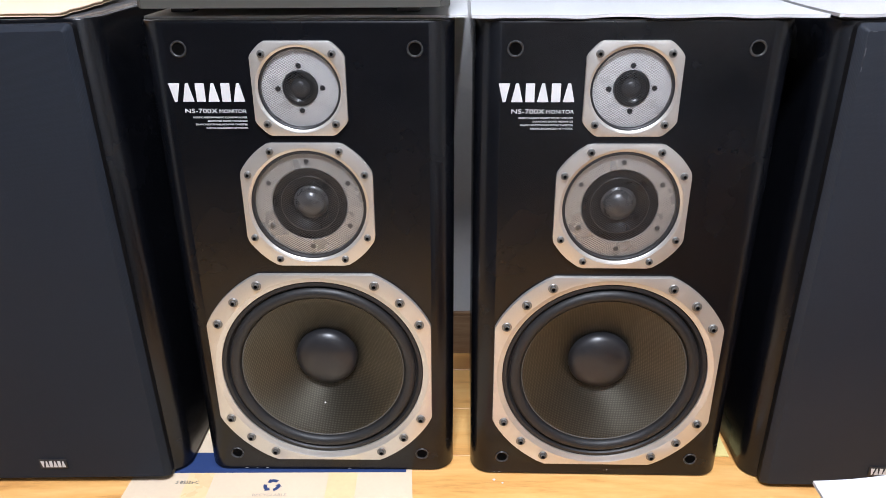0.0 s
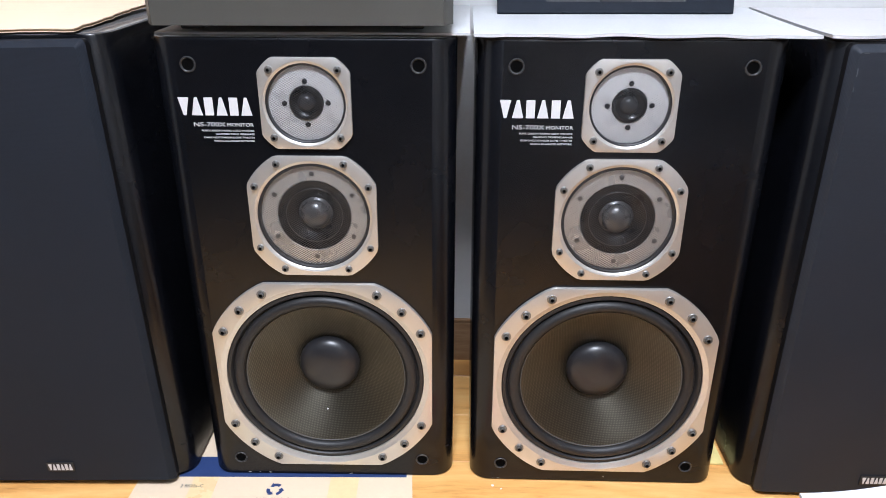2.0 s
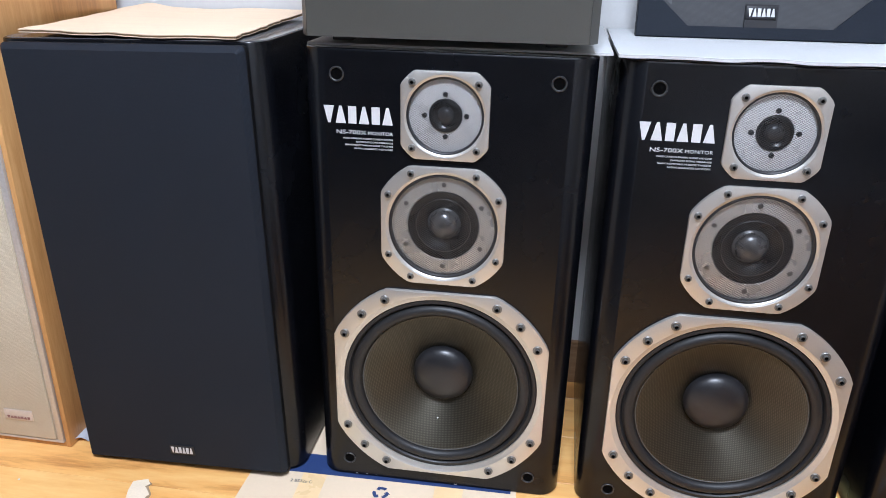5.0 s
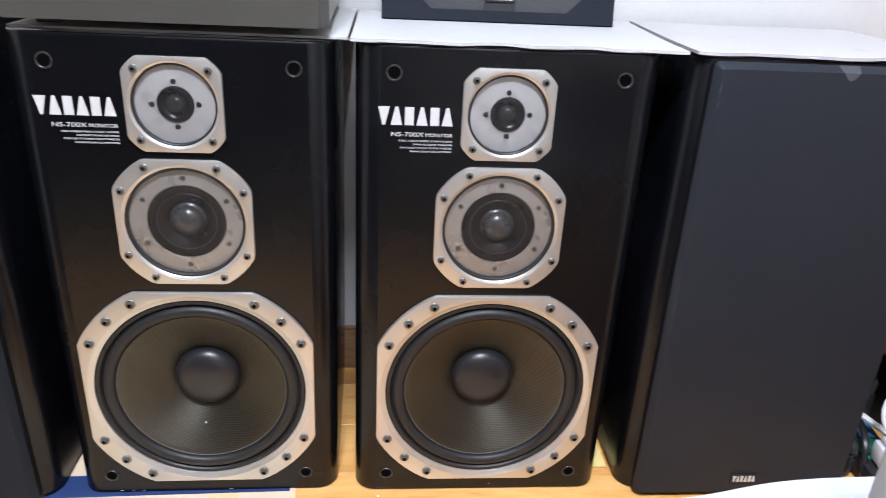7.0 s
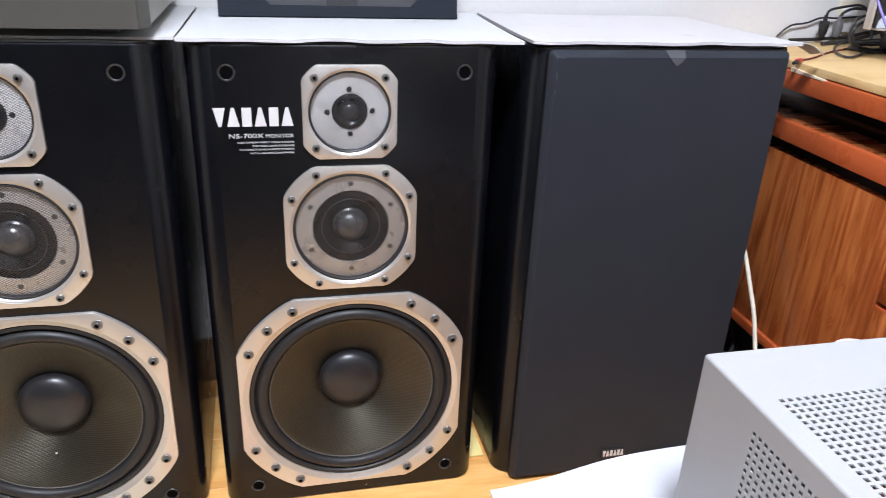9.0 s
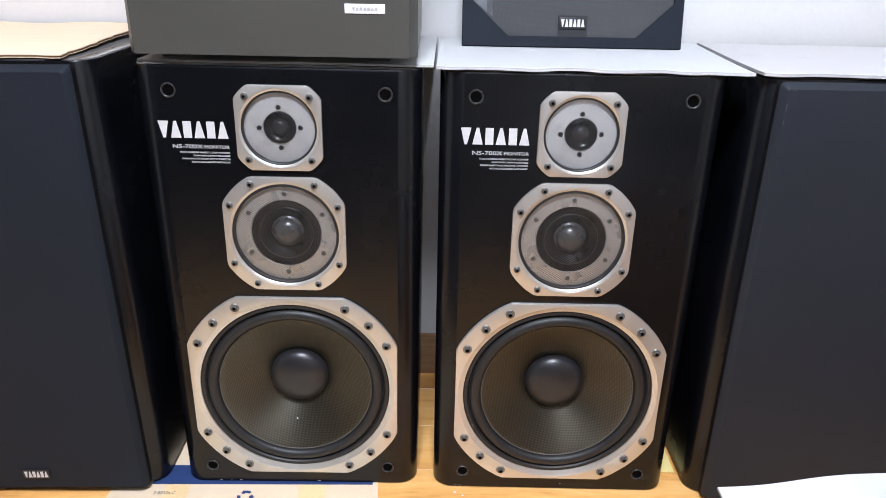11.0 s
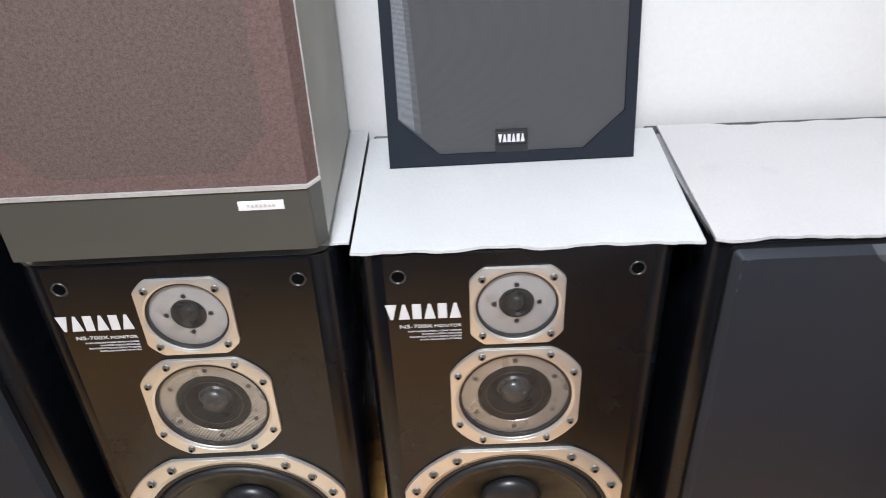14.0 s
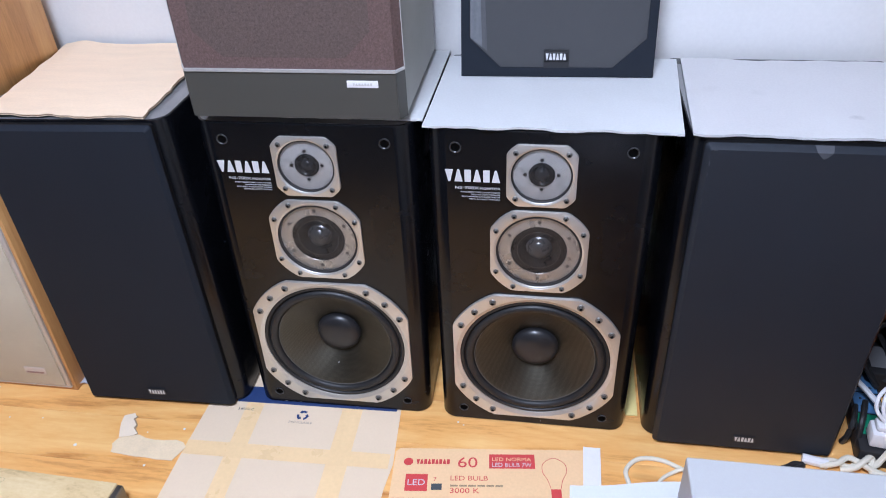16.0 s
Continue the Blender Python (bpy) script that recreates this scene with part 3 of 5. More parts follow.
def baffle_mesh():
    """The flat front board between the uprights, with an opening for each driver."""
    bm = bmesh.new()
    cuts = (0.003, 0.3525, 0.5435, SH - 0.003)
    for (cz, r), z0, z1 in zip(DRIVERS.values(), cuts, cuts[1:]):
        rect_with_hole(bm, RC - HW, HW - RC, z0, z1, cz, r - 0.0015)
    bmesh.ops.remove_doubles(bm, verts=bm.verts, dist=0.0002)
    return bm


def clipped(half, big, n=96):
    """Radius against angle of a square with its corners cut by a circle."""
    out = []
    for i in range(n):
        a = 2 * math.pi * i / n
        c, s = abs(math.cos(a)), abs(math.sin(a))
        out.append((a, min(big, half / max(c, s))))
    return out


def frame_mesh(half, big, inner, cz, thick, lip):
    """A cast driver frame: clipped square outside, bevelled lip round the opening."""
    c = clipped(half, big)

    def outer(y, inset):
        return [((r - inset) * math.cos(a), y, cz + (r - inset) * math.sin(a)) for a, r in c]

    def ring(r, y):
        return [(r * math.cos(a), y, cz + r * math.sin(a)) for a, _ in c]

    return loft(bmesh.new(), [outer(0.0005, 0), outer(-thick + 0.0012, 0), outer(-thick + 0.0003, 0.0005), outer(-thick, 0.0014), ring(inner + lip, -thick),
                              ring(inner + lip * 0.9, -thick + 0.0006), ring(inner + 0.0005, -thick + lip * 0.45), ring(inner, -thick + lip * 0.6), ring(inner, 0.008)])


def screen_mesh(radius, cz, y_edge, rise, pitch, width):
    """A domed guard of two crossing sets of flat wires."""
    bm = bmesh.new()
    for fam, ang in enumerate((radians(33), radians(-33))):
        ca, sa = math.cos(ang), math.sin(ang)
        k = -int(radius / pitch)
        while k * pitch < radius:
            d = k * pitch
            k += 1
            half = math.sqrt(max(0, radius * radius - d * d))
            if half < pitch:
                continue
            loops = []
            for s in range(9):
                u = -half + 2 * half * s / 8
                y = y_edge - rise * (1 - (u * u + d * d) / radius ** 2) - fam * 0.0003
                q = []
                for dv, dy in ((-width / 2, 0), (-width / 2, -0.0004), (width / 2, -0.0004), (width / 2, 0)):
                    v = d + dv
                    q.append((u * ca - v * sa, y + dy, cz + u * sa + v * ca))
                loops.append(q)
            loft(bm, loops)
    return bm


BOLT = mesh_only("bolt", lathe([(0.0072, 0.0), (0.0072, -0.0012), (0.0066, -0.0018), (0.0046, -0.0018), (0.0044, -0.0046), (0.0038, -0.0052), (0.0026, -0.0052),
                                (0.0024, -0.0022), (0, -0.0022)], 14), WASHER)
SMALL_BOLT = mesh_only("bolt", lathe([(0.0052, 0.0), (0.0052, -0.001), (0.0047, -0.0015), (0.0038, -0.0015), (0.0036, -0.0036), (0.0031, -0.0042), (0.0021, -0.0042),
                                      (0.0019, -0.0018), (0, -0.0018)], 14), WASHER)


def two_tone(me, inner, limit):
    """Faces nearer the axis than the limit take the second finish."""
    me.materials.append(inner)
    for p in me.polygons:
        if math.hypot(p.center.x, p.center.z) < limit:
            p.material_index = 1
    return me


for bolt, head, bore in ((BOLT, 0.0047, 0.0027), (SMALL_BOLT, 0.0038, 0.0022)):
    two_tone(bolt, BOLT_GREY, head)
    bolt.materials.append(HOLE_BLACK)
    for p in bolt.polygons:
        if math.hypot(p.center.x, p.center.z) < bore:
            p.material_index = 2
SCREW_PALE = mesh_only("screw", lathe([(0.0036, 0.0), (0.0036, -0.0008), (0.0028, -0.0014), (0.0016, -0.0014), (0.0013, -0.0004), (0, -0.0004)], 10), GUNMETAL)
SCREW = mesh_only("screw", lathe([(0.0036, 0.0), (0.0036, -0.0008), (0.0028, -0.0014), (0.0016, -0.0014), (0.0013, -0.0004), (0, -0.0004)], 10), BOLT_DARK)
PEG = mesh_only("peg_socket", lathe([(0.0104, 0.0005), (0.0104, -0.001), (0.0098, -0.0017), (0.0088, -0.0017), (0.0078, -0.0008), (0.0076, 0.0003)], 24), RIM_DARK)
PEG_HOLE = mesh_only("hole", lathe([(0.0077, -0.0004), (0.0072, -0.0002), (0, -0.0002)], 20), HOLE_BLACK)


def monitor_speaker(x, y, z):
    s = thing("loudspeaker", "black lacquered three-way loudspeaker with its grille off", "loudspeaker", (x, y, z), group="row of black loudspeakers")
    part("cabinet", cabinet_mesh(True), LACQUER, s)
    part("baffle", baffle_mesh(), SATIN_BLACK, s, "satin black front board")
    part("top_panel", prism(bmesh.new(), rounded_plan(HW - 0.0035, 0.0035, SD - 0.004, RC, 0.004), SH - 0.002, SH + 0.0004), GREY_TOP, s, "grey glossy top")
    # woofer
    cz = DRIVERS["woofer"][0]
    w = part("woofer", frame_mesh(0.1630, 0.1825, 0.150, cz, 0.006, 0.008), ALLOY, s, "woofer in a champagne alloy frame")
    roll = [(0.150, 0.002), (0.1485, -0.0012), (0.1440, -0.0016), (0.1418, 0.0010), (0.1404, 0.004)]
    for i in range(11):
        a = math.pi * i / 10
        roll.append((0.1312 + 0.0085 * math.cos(a), 0.004 - 0.0085 * math.sin(a)))
    roll += [(0.1222, 0.0045), (0.1212, 0.0052)]
    part("surround", lathe(roll, 72, 0, cz), RUBBER, w, "black rubber roll surround")
    cone = [(0.1222, 0.0035), (0.1196, 0.004)] + [(0.1196 - 0.0766 * t, 0.004 + 0.044 * t - 0.0015 * math.sin(math.pi * t)) for t in [i / 10 for i in range(1, 11)]]
    part("cone", lathe(cone, 72, 0, cz), CARBON, w, "woven carbon fabric cone")
    cap = [(0.0475, 0.044), (0.0472, 0.0395)] + [(0.0468 * math.cos(radians(a)), 0.0395 - 0.0195 * math.sin(radians(a))) for a in range(8, 90, 9)] + [(0, 0.020)]
    part("dust_cap", lathe(cap, 48, 0, cz), CAP, w, "satin black dust cap")
    part("cone_rim", lathe([(0.1220, 0.0042), (0.1213, 0.0030), (0.1206, 0.0030), (0.1198, 0.0042)], 72, 0, cz), CONE_RIM, w, "thin glued rim of the cone")
    for q in range(4):
        for off in (-15.3, 0, 15.3):
            a = radians(45 + 90 * q + off)
            shared("bolt", BOLT, w, "", (0.168 * math.cos(a), -0.006, cz + 0.168 * math.sin(a)))
    # midrange
    cz = DRIVERS["midrange"][0]
    m = part("midrange", frame_mesh(0.0880, 0.1000, 0.0775, cz, 0.0045, 0.004), ALLOY, s, "midrange driver in a champagne alloy frame")
    part("gasket", lathe([(0.0778, 0.004), (0.0774, -0.0012), (0.0752, -0.0018), (0.0736, -0.0008), (0.0734, 0.006)], 64, 0, cz), PLASTIC_BLACK, m)
    part("flange", lathe([(0.0750, 0.006), (0.0745, 0.0045), (0.0520, 0.0045), (0.0505, 0.0065), (0.0505, 0.009)], 64, 0, cz), ALLOY_DULL, m)
    part("horn", lathe([(0.0506, 0.0052), (0.048, 0.0062), (0.0405, 0.0066), (0.0395, 0.0060), (0.0385, 0.0064), (0.031, 0.0105), (0.0258, 0.0135), (0.0240, 0.0150), (0.0236, 0.0170)], 56, 0, cz), HORN, m)
    part("horn_ring", lathe([(0.0398, 0.0064), (0.0395, 0.0056), (0.0390, 0.0056), (0.0387, 0.0066)], 56, 0, cz), GUNMETAL, m, "thin grey ring in the horn")
    part("dome", lathe([(0.0240, 0.0155), (0.0210, 0.0125)] + [(0.0207 * math.cos(radians(a)), 0.0125 - 0.0138 * math.sin(radians(a))) for a in range(0, 90, 10)] + [(0, -0.0013)], 40, 0, cz), DOME, m)
    for k in range(6):
        a = radians(30 + 60 * k)
        shared("screw", SCREW_PALE, m, "", (0.0615 * math.cos(a), 0.0045, cz + 0.0615 * math.sin(a)))
    part("guard_mesh", screen_mesh(0.0738, cz, -0.0002, 0.0045, 0.0027, 0.00035), WIRE, m, "domed steel wire guard")
    for q in range(4):
        for off in (-14.7, 14.7):
            a = radians(45 + 90 * q + off)
            shared("bolt", SMALL_BOLT, m, "", (0.0895 * math.cos(a), -0.0045, cz + 0.0895 * math.sin(a)))
    # tweeter
    cz = DRIVERS["tweeter"][0]
    t = part("tweeter", frame_mesh(0.0596, 0.0725, 0.0522, cz, 0.0045, 0.0032), ALLOY, s, "tweeter in a champagne alloy frame")
    part("gasket", lathe([(0.0525, 0.004), (0.0521, -0.0012), (0.0508, -0.0018), (0.0494, -0.0008), (0.0492, 0.006)], 56, 0, cz), PLASTIC_BLACK, t)
    part("flange", lathe([(0.0506, 0.006), (0.0502, 0.0042), (0.0232, 0.0042), (0.0224, 0.006), (0.0224, 0.008)], 56, 0, cz), ALLOY_BRIGHT, t)
    part("horn", lathe([(0.0225, 0.0050), (0.0216, 0.0022), (0.0200, 0.0018), (0.0190, 0.0034), (0.0178, 0.0030), (0.0160, 0.0048), (0.0122, 0.0064), (0.0118, 0.0080)], 40, 0, cz), HORN, t)
    part("dome", lathe([(0.0122, 0.0070), (0.0112, 0.0052)] + [(0.0110 * math.cos(radians(a)), 0.0052 - 0.0062 * math.sin(radians(a))) for a in range(0, 90, 15)] + [(0, -0.0010)], 28, 0, cz), DOME_BLACK, t)
    for k in range(4):
        a = radians(90 * k + 1)
        shared("screw", SCREW, t, "", (0.0284 * math.cos(a), 0.0042, cz + 0.0284 * math.sin(a)))
    part("guard_mesh", screen_mesh(0.0494, cz, -0.0002, 0.0035, 0.0026, 0.00035), WIRE, t, "domed steel wire guard")
    for q in range(4):
        a = radians(45 + 90 * q)
        shared("bolt", SMALL_BOLT, t, "", (0.0620 * math.cos(a), -0.0045, cz + 0.0625 * math.sin(a)))
    # sockets for the grille, word mark and print
    for px in (-0.1465, 0.1465):
        for pz in (0.0345, 0.6605):
            q = shared("peg_socket", PEG, s, "", (px, 0, pz))
            shared("hole", PEG_HOLE, q)
    word_mark(s, 0.097, 0.0235, 6, INK_WHITE, (-0.1668, -0.0002, 0.5950))
    shared("model_print", text_mesh("model_print", "NS-700X", 0.0415, 0.0057, INK_WHITE), s, "white printed lettering", (-0.1490, -0.0002, 0.5802))
    shared("model_print", text_mesh("model_print", "MONITOR", 0.0345, 0.0046, INK_WHITE), s, "white printed lettering", (-0.1050, -0.0002, 0.5804))
    for k, (line, wid) in enumerate((("PURE CARBON FABRIC CONE WOOFER", 0.0690), ("DIAMOND DOME MIDRANGE", 0.0510), ("DIAMOND/TITANIUM DOME TWEETER", 0.0670), ("RADIAL BALANCED NETWORK", 0.0540))):
        shared("small_print", text_mesh("small_print", line, wid, 0.0023, INK_WHITE), s, "", (-0.0705 - wid, -0.0002, 0.5735 - 0.0046 * k))
    return s


def badge(parent, x, z, y):
    b = part("badge", boxed(-0.0215, 0.0215, -0.0022, 0.0, 0, 0.0175, bev=0.0008), PLASTIC_BLACK, parent, "black badge with a white mark", (x, y, z))
    word_mark(b, 0.0385, 0.0115, 6, INK_WHITE, (-0.0192, -0.0023, 0.0030))


def covered_speaker(x, y, z, rz, gh, label, bare=0.004, cloth=CLOTH_BLACK):
    s = thing("covered_loudspeaker", label, "loudspeaker", (x, y, z), rz, group="row of black loudspeakers")
    part("cabinet", cabinet_mesh(False), LACQUER, s)
    part("top_panel", prism(bmesh.new(), rounded_plan(HW - 0.0035, 0.0035, SD - bare, RC, 0.004), SH - 0.002, SH + 0.0004), GREY_TOP, s, "grey glossy top")
    gw, th, ch, deep = 0.1755, 0.023, 0.0080, 0.0110

    def rim(y, k):
        r = 0.0075
        lp = []
        for cx, cz, a0 in ((-gw + r, 0.0025 + r, 180), (gw - r, 0.0025 + r, 270), (gw - r, 0.0025 + gh - r, 0), (-gw + r, 0.0025 + gh - r, 90)):
            for i in range(5):
                a = radians(a0 + 22.5 * i)
                lp.append((cx + (r - k * 0.5) * math.cos(a) - k * 0.5 * math.copysign(1, cx), y, cz + (r - k * 0.5) * math.sin(a) - k * 0.5 * (1 if cz > 0.3 else -1)))
        return lp

    # Back section of the rim, blacker than the cloth bevel ahead of it.
    part("grille_frame", loft(bmesh.new(), [rim(-0.0005, 0.0006), rim(deep - th - 0.0002, 0.0006)], cap_first=True, cap_last=True), GRILLE_BACK_BLACK, s, "black back section of the grille")
    front = loft(bmesh.new(), [rim(deep - th, 0.0), rim(deep * 0.9 - th, ch * 0.05), rim(deep * 0.08 - th, ch * 0.9), rim(-th, ch)], cap_first=True, cap_last=True)
    part("grille", front, cloth, s, "black cloth grille with a bevelled rim")
    badge(s, 0.0, 0.030, -th)
    return s


A = monitor_speaker(-0.1855, 0.912, 0.0004)
A.rotation_euler = (0, radians(0.24), radians(0.93))
B = copy_thing(A, pose(0.2335, 0.909, 0.0006, 0, 0, 0))
tagged(A, "black three-way loudspeaker without grille standing on a flattened carton")
tagged(B, "black three-way loudspeaker without grille under a white foam sheet")
C = covered_speaker(-0.6069, 0.895, 0.0026, 0.88, 0.688, "black loudspeaker with its cloth grille on, under cardboard")
C.rotation_euler = (0, radians(-1.04), radians(0.88))
D = covered_speaker(0.661, 0.906, 0.0006, 0.0, 0.6895, "black loudspeaker with its cloth grille on, under a foam sheet", bare=0.034, cloth=CLOTH_LIGHTER)
scuff = bmesh.new()
for pts in (((-0.0140, -0.0122, 0.6920), (0.0140, -0.0122, 0.6920), (0.0120, -0.0231, 0.6842), (-0.0110, -0.0231, 0.6842)),
            ((-0.0110, -0.0231, 0.6842), (0.0120, -0.0231, 0.6842), (0.0055, -0.0231, 0.6765), (0.0000, -0.0231, 0.6735), (-0.0045, -0.0231, 0.6770))):
    loft(scuff, [[(x, y - 0.0003 - k, z + k * 0.5) for x, y, z in pts] for k in (0.0, 0.0004)], cap_first=True, cap_last=True)
part("worn_patch", scuff, SCUFF, D, "worn grey patch on the rim", smooth=False)
for px, pz, w, h in ((-0.160, 0.6832, 0.006, 0.0010), (-0.1662, 0.660, 0.0012, 0.010), (-0.1664, 0.640, 0.0008, 0.006)):
    part("worn_patch", boxed(px - w / 2, px + w / 2, -0.0233, -0.0228, pz - h / 2, pz + h / 2), SCUFF, D, smooth=False)


def ripple(seed, amp):
    return lambda u: amp * (noise.noise((u * 6 + seed, seed, 0)) + 0.5 * noise.noise((u * 17 + seed, 3, 1)))


def cover(name, label, cat, mat, x0, x1, y0, y1, z, th, seed, amp=0.006, lift=None, side=None, west=None, back=None):
    return tagged(part(name, sheet(x0, x1, y0, y1, z, th, 44, 22, lift=lift, edge=ripple(seed, amp), side=side, west=west, back=back), mat, None, label), "", cat)


cover("foam_sheet", "thin white foam sheet with a ragged edge on a loudspeaker", "foam sheet", FOAM, 0.033, 0.4540, 0.904, 1.237, 0.6950, 0.004, 2.3, 0.008,
      lift=lambda u, v: 0.0026 * (1 + noise.noise((u * 8, 0, 2))) * (1 - v) ** 4, side=lambda v: 0.022 * v)
cover("foam_sheet", "thin white foam sheet covering a cloth-fronted loudspeaker", "foam sheet", FOAM_USED, 0.4675, 0.862, 0.903, 1.244, 0.6950, 0.004, 5.7, 0.008,
      lift=lambda u, v: 0.0028 * (1 + noise.noise((u * 7, 4, 2))) * (1 - v) ** 4, west=lambda v: 0.017 * v,
      back=lambda u: -min(1.0, max(0.0, (u - 0.20) * 9)) * (0.0072 + 0.006 * noise.noise((u * 6.5, 6, 2)) + 0.0025 * noise.noise((u * 21, 1, 2))))
cover("foam_sheet", "white foam sheet under a bronze-fronted loudspeaker", "foam sheet", FOAM, -0.376, 0.0285, 0.934, 1.270, 0.6950, 0.0030, 8.1, 0.003)


tongue = sheet(0.0, 0.112, -0.026, 0.026, 0.0, 0.0012, 16, 8, lift=lambda u, v: -0.024 * u * u + 0.002 * u * math.sin(5 * v), edge=lambda u: 0.022 * u, back=lambda u: -0.010 * u)
tagged(part("foam_scrap", tongue, FOAM, None, "white foam scrap drooping from a loudspeaker corner", (0.846, 0.930, 0.6995), (0, 0, 22)), "", "foam sheet")


def curl(u, v):
    return 0.0050 * v + 0.0070 * math.exp(-((u - 0.08) / 0.06) ** 2) * v ** 3 + 0.0022 * (1 + noise.noise((u * 4, v * 3, 5))) + 0.004 * (1 - u) ** 2 * (1 - v) ** 3


def torn(v):
    return -0.018 * v + 0.006 * noise.noise((v * 5, 2.2, 4)) + 0.0045 * noise.noise((v * 17, 7, 1)) + 0.002 * noise.noise((v * 41, 3, 1))


def worn(v):
    return -0.050 * v + 0.004 * noise.noise((v * 7, 1.2, 9)) + 0.002 * noise.noise((v * 29, 1.2, 9))


board_sheet = cover("cardboard_sheet", "bent piece of brown cardboard with a torn edge on a loudspeaker", "cardboard", CARDBOARD, -0.766, -0.447, 0.897, 1.258, 0.6984, 0.0012, 11.3, 0.009, curl, torn, worn)
core = sheet(-0.764, -0.4490, 0.8990, 1.256, 0.6960, 0.0022, 60, 22, lift=curl, edge=ripple(11.3, 0.009), side=lambda v: torn(v) + 0.0025 * noise.noise((v * 30, 1, 8)), west=worn)
part("corrugated_core", core, CARD_EDGE, board_sheet, "dark corrugated core showing at the torn edge")
part("back_liner", sheet(-0.766, -0.4475, 0.8975, 1.258, 0.6950, 0.0009, 44, 22, lift=curl, edge=ripple(11.3, 0.009), side=torn, west=worn), CARDBOARD, board_sheet)
board_sheet.location, board_sheet.rotation_euler = (0, 0, 0.0134), (0, radians(-1.04), 0)

# ---- bronze-fronted loudspeaker on top ----
F = thing("bronze_loudspeaker", "grey loudspeaker with maroon cloth grille and bronze lower panel", "loudspeaker", (-0.1835, 0.902, 0.7028), rz=0.9)
hw, cx, cy = 0.190, 0.0115, 0.020


def chamfer_plan(half, y0, y1, k=0.0):
    return [(-half, y0 + cy), (-half + cx + k, y0), (half - cx - k, y0), (half, y0 + cy), (half, y1), (-half, y1)]


part("body", prism(bmesh.new(), chamfer_plan(hw, 0.004, 0.335), 0.0085, 0.60, 0.002), SIDE_VINYL, F, "smooth grey vinyl body", smooth=False)
part("lower_panel", prism(bmesh.new(), [(-hw + cx - 0.001, 0.012), (-hw + cx - 0.001, 0), (hw - cx + 0.001, 0), (hw - cx + 0.001, 0.012)], 0.0075, 0.0880, 0.0008), BRONZE_PANEL, F, "bronze-grey lower front panel", smooth=False)
for sgn in (-1, 1):
    part("corner_trim", prism(bmesh.new(), [(sgn * (hw - cx + 0.0015), 0.0), (sgn * (hw + 0.001), cy - 0.001), (sgn * (hw - 0.002), cy + 0.006), (sgn * (hw - cx - 0.001), 0.008)], 0.0075, 0.0880, 0.0005), BRONZE_PANEL, F, "", smooth=False)
part("trim_strip", prism(bmesh.new(), [(-hw - 0.0015, cy - 0.002), (-hw + cx, -0.0025), (hw - cx, -0.0025), (hw + 0.0015, cy - 0.002), (hw - 0.004, cy + 0.006), (-hw + 0.004, cy + 0.006)], 0.0880, 0.0930, 0.0008), SILVER_TRIM, F, "pale metal strip", smooth=False)
part("grille_cloth", prism(bmesh.new(), [(-hw + 0.0005, cy - 0.001), (-hw + cx, 0.0008), (hw - cx, 0.0008), (hw - 0.0005, cy - 0.001), (hw - 0.004, cy + 0.004), (-hw + 0.004, cy + 0.004)], 0.0930, 0.59, 0.0008), MAROON_CLOTH, F, "maroon tweed grille cloth", smooth=False)
op = [(-0.150, 0.155), (-0.105, 0.112), (0.098, 0.112), (0.143, 0.155), (0.143, 0.54), (0.098, 0.575), (-0.105, 0.575), (-0.150, 0.54)]
mid = bmesh.new()
loft(mid, [[(x, 0.0014, z) for x, z in op], [(x, 0.0006, z) for x, z in op], [(x * 0.985, 0.0004, 0.345 + (z - 0.345) * 0.99) for x, z in op]], cap_first=True, cap_last=True)
part("grille_centre", mid, MAROON_DEEP, F, "darker tweed over the opening", smooth=False)
for sgn in (-1, 1):
    part("side_edge", boxed(sgn * hw - 0.0008, sgn * hw + 0.0008, cy - 0.001, cy + 0.0020, 0.0930, 0.59), SILVER_TRIM, F)
b = part("name_plate", boxed(-0.026, 0.026, -0.0012, 0.0, -0.006, 0.006, bev=0.0004), PLASTIC_WHITE, F, "white name plate with a plain grey mark", (0.123, 0, 0.0690))
word_mark(b, 0.034, 0.004, 7, SILVER_TRIM, (-0.017, -0.0013, -0.002), gap=0.3)
for fx in (-0.14, 0.14):
    for fy in (0.04, 0.28):
        part("foot", boxed(fx - 0.014, fx + 0.014, fy - 0.014, fy + 0.014, 0.0, 0.0086, bev=0.002), PLASTIC_BLACK, F)

# ---- loose grille leaning on the wall ----
E = thing("loose_grille", "black loudspeaker grille with sheer cloth leaning against the wall", "loudspeaker grille", (0.2465, 1.1305, 0.7005), rz=1.3, rx=-10.4)
gw, gh = 0.1765, 0.688
rim = bmesh.new()
ix, iz, jx, jz = 0.1605, 0.069, 0.103, 0.0165
out = [(-gw, iz), (-gw, 0), (-jx, 0), (jx, 0), (gw, 0), (gw, iz), (gw, gh - iz), (gw, gh), (jx, gh), (-jx, gh), (-gw, gh), (-gw, gh - iz)]
inn = [(-ix, iz), (-(ix + jx) / 2, (iz + jz) / 2), (-jx, jz), (jx, jz), ((ix + jx) / 2, (iz + jz) / 2), (ix, iz), (ix, gh - iz), ((ix + jx) / 2, gh - (iz + jz) / 2), (jx, gh - jz), (-jx, gh - jz),
       (-(ix + jx) / 2, gh - (iz + jz) / 2), (-ix, gh - iz)]
loft(rim, [[(x, 0.018, z) for x, z in out], [(x, 0.001, z) for x, z in out], [(x * 0.995, 0.0, z * 0.997 + 0.001) for x, z in out], [(x, 0.0, z) for x, z in inn], [(x, 0.018, z) for x, z in inn],
           [(x, 0.018, z) for x, z in out]])
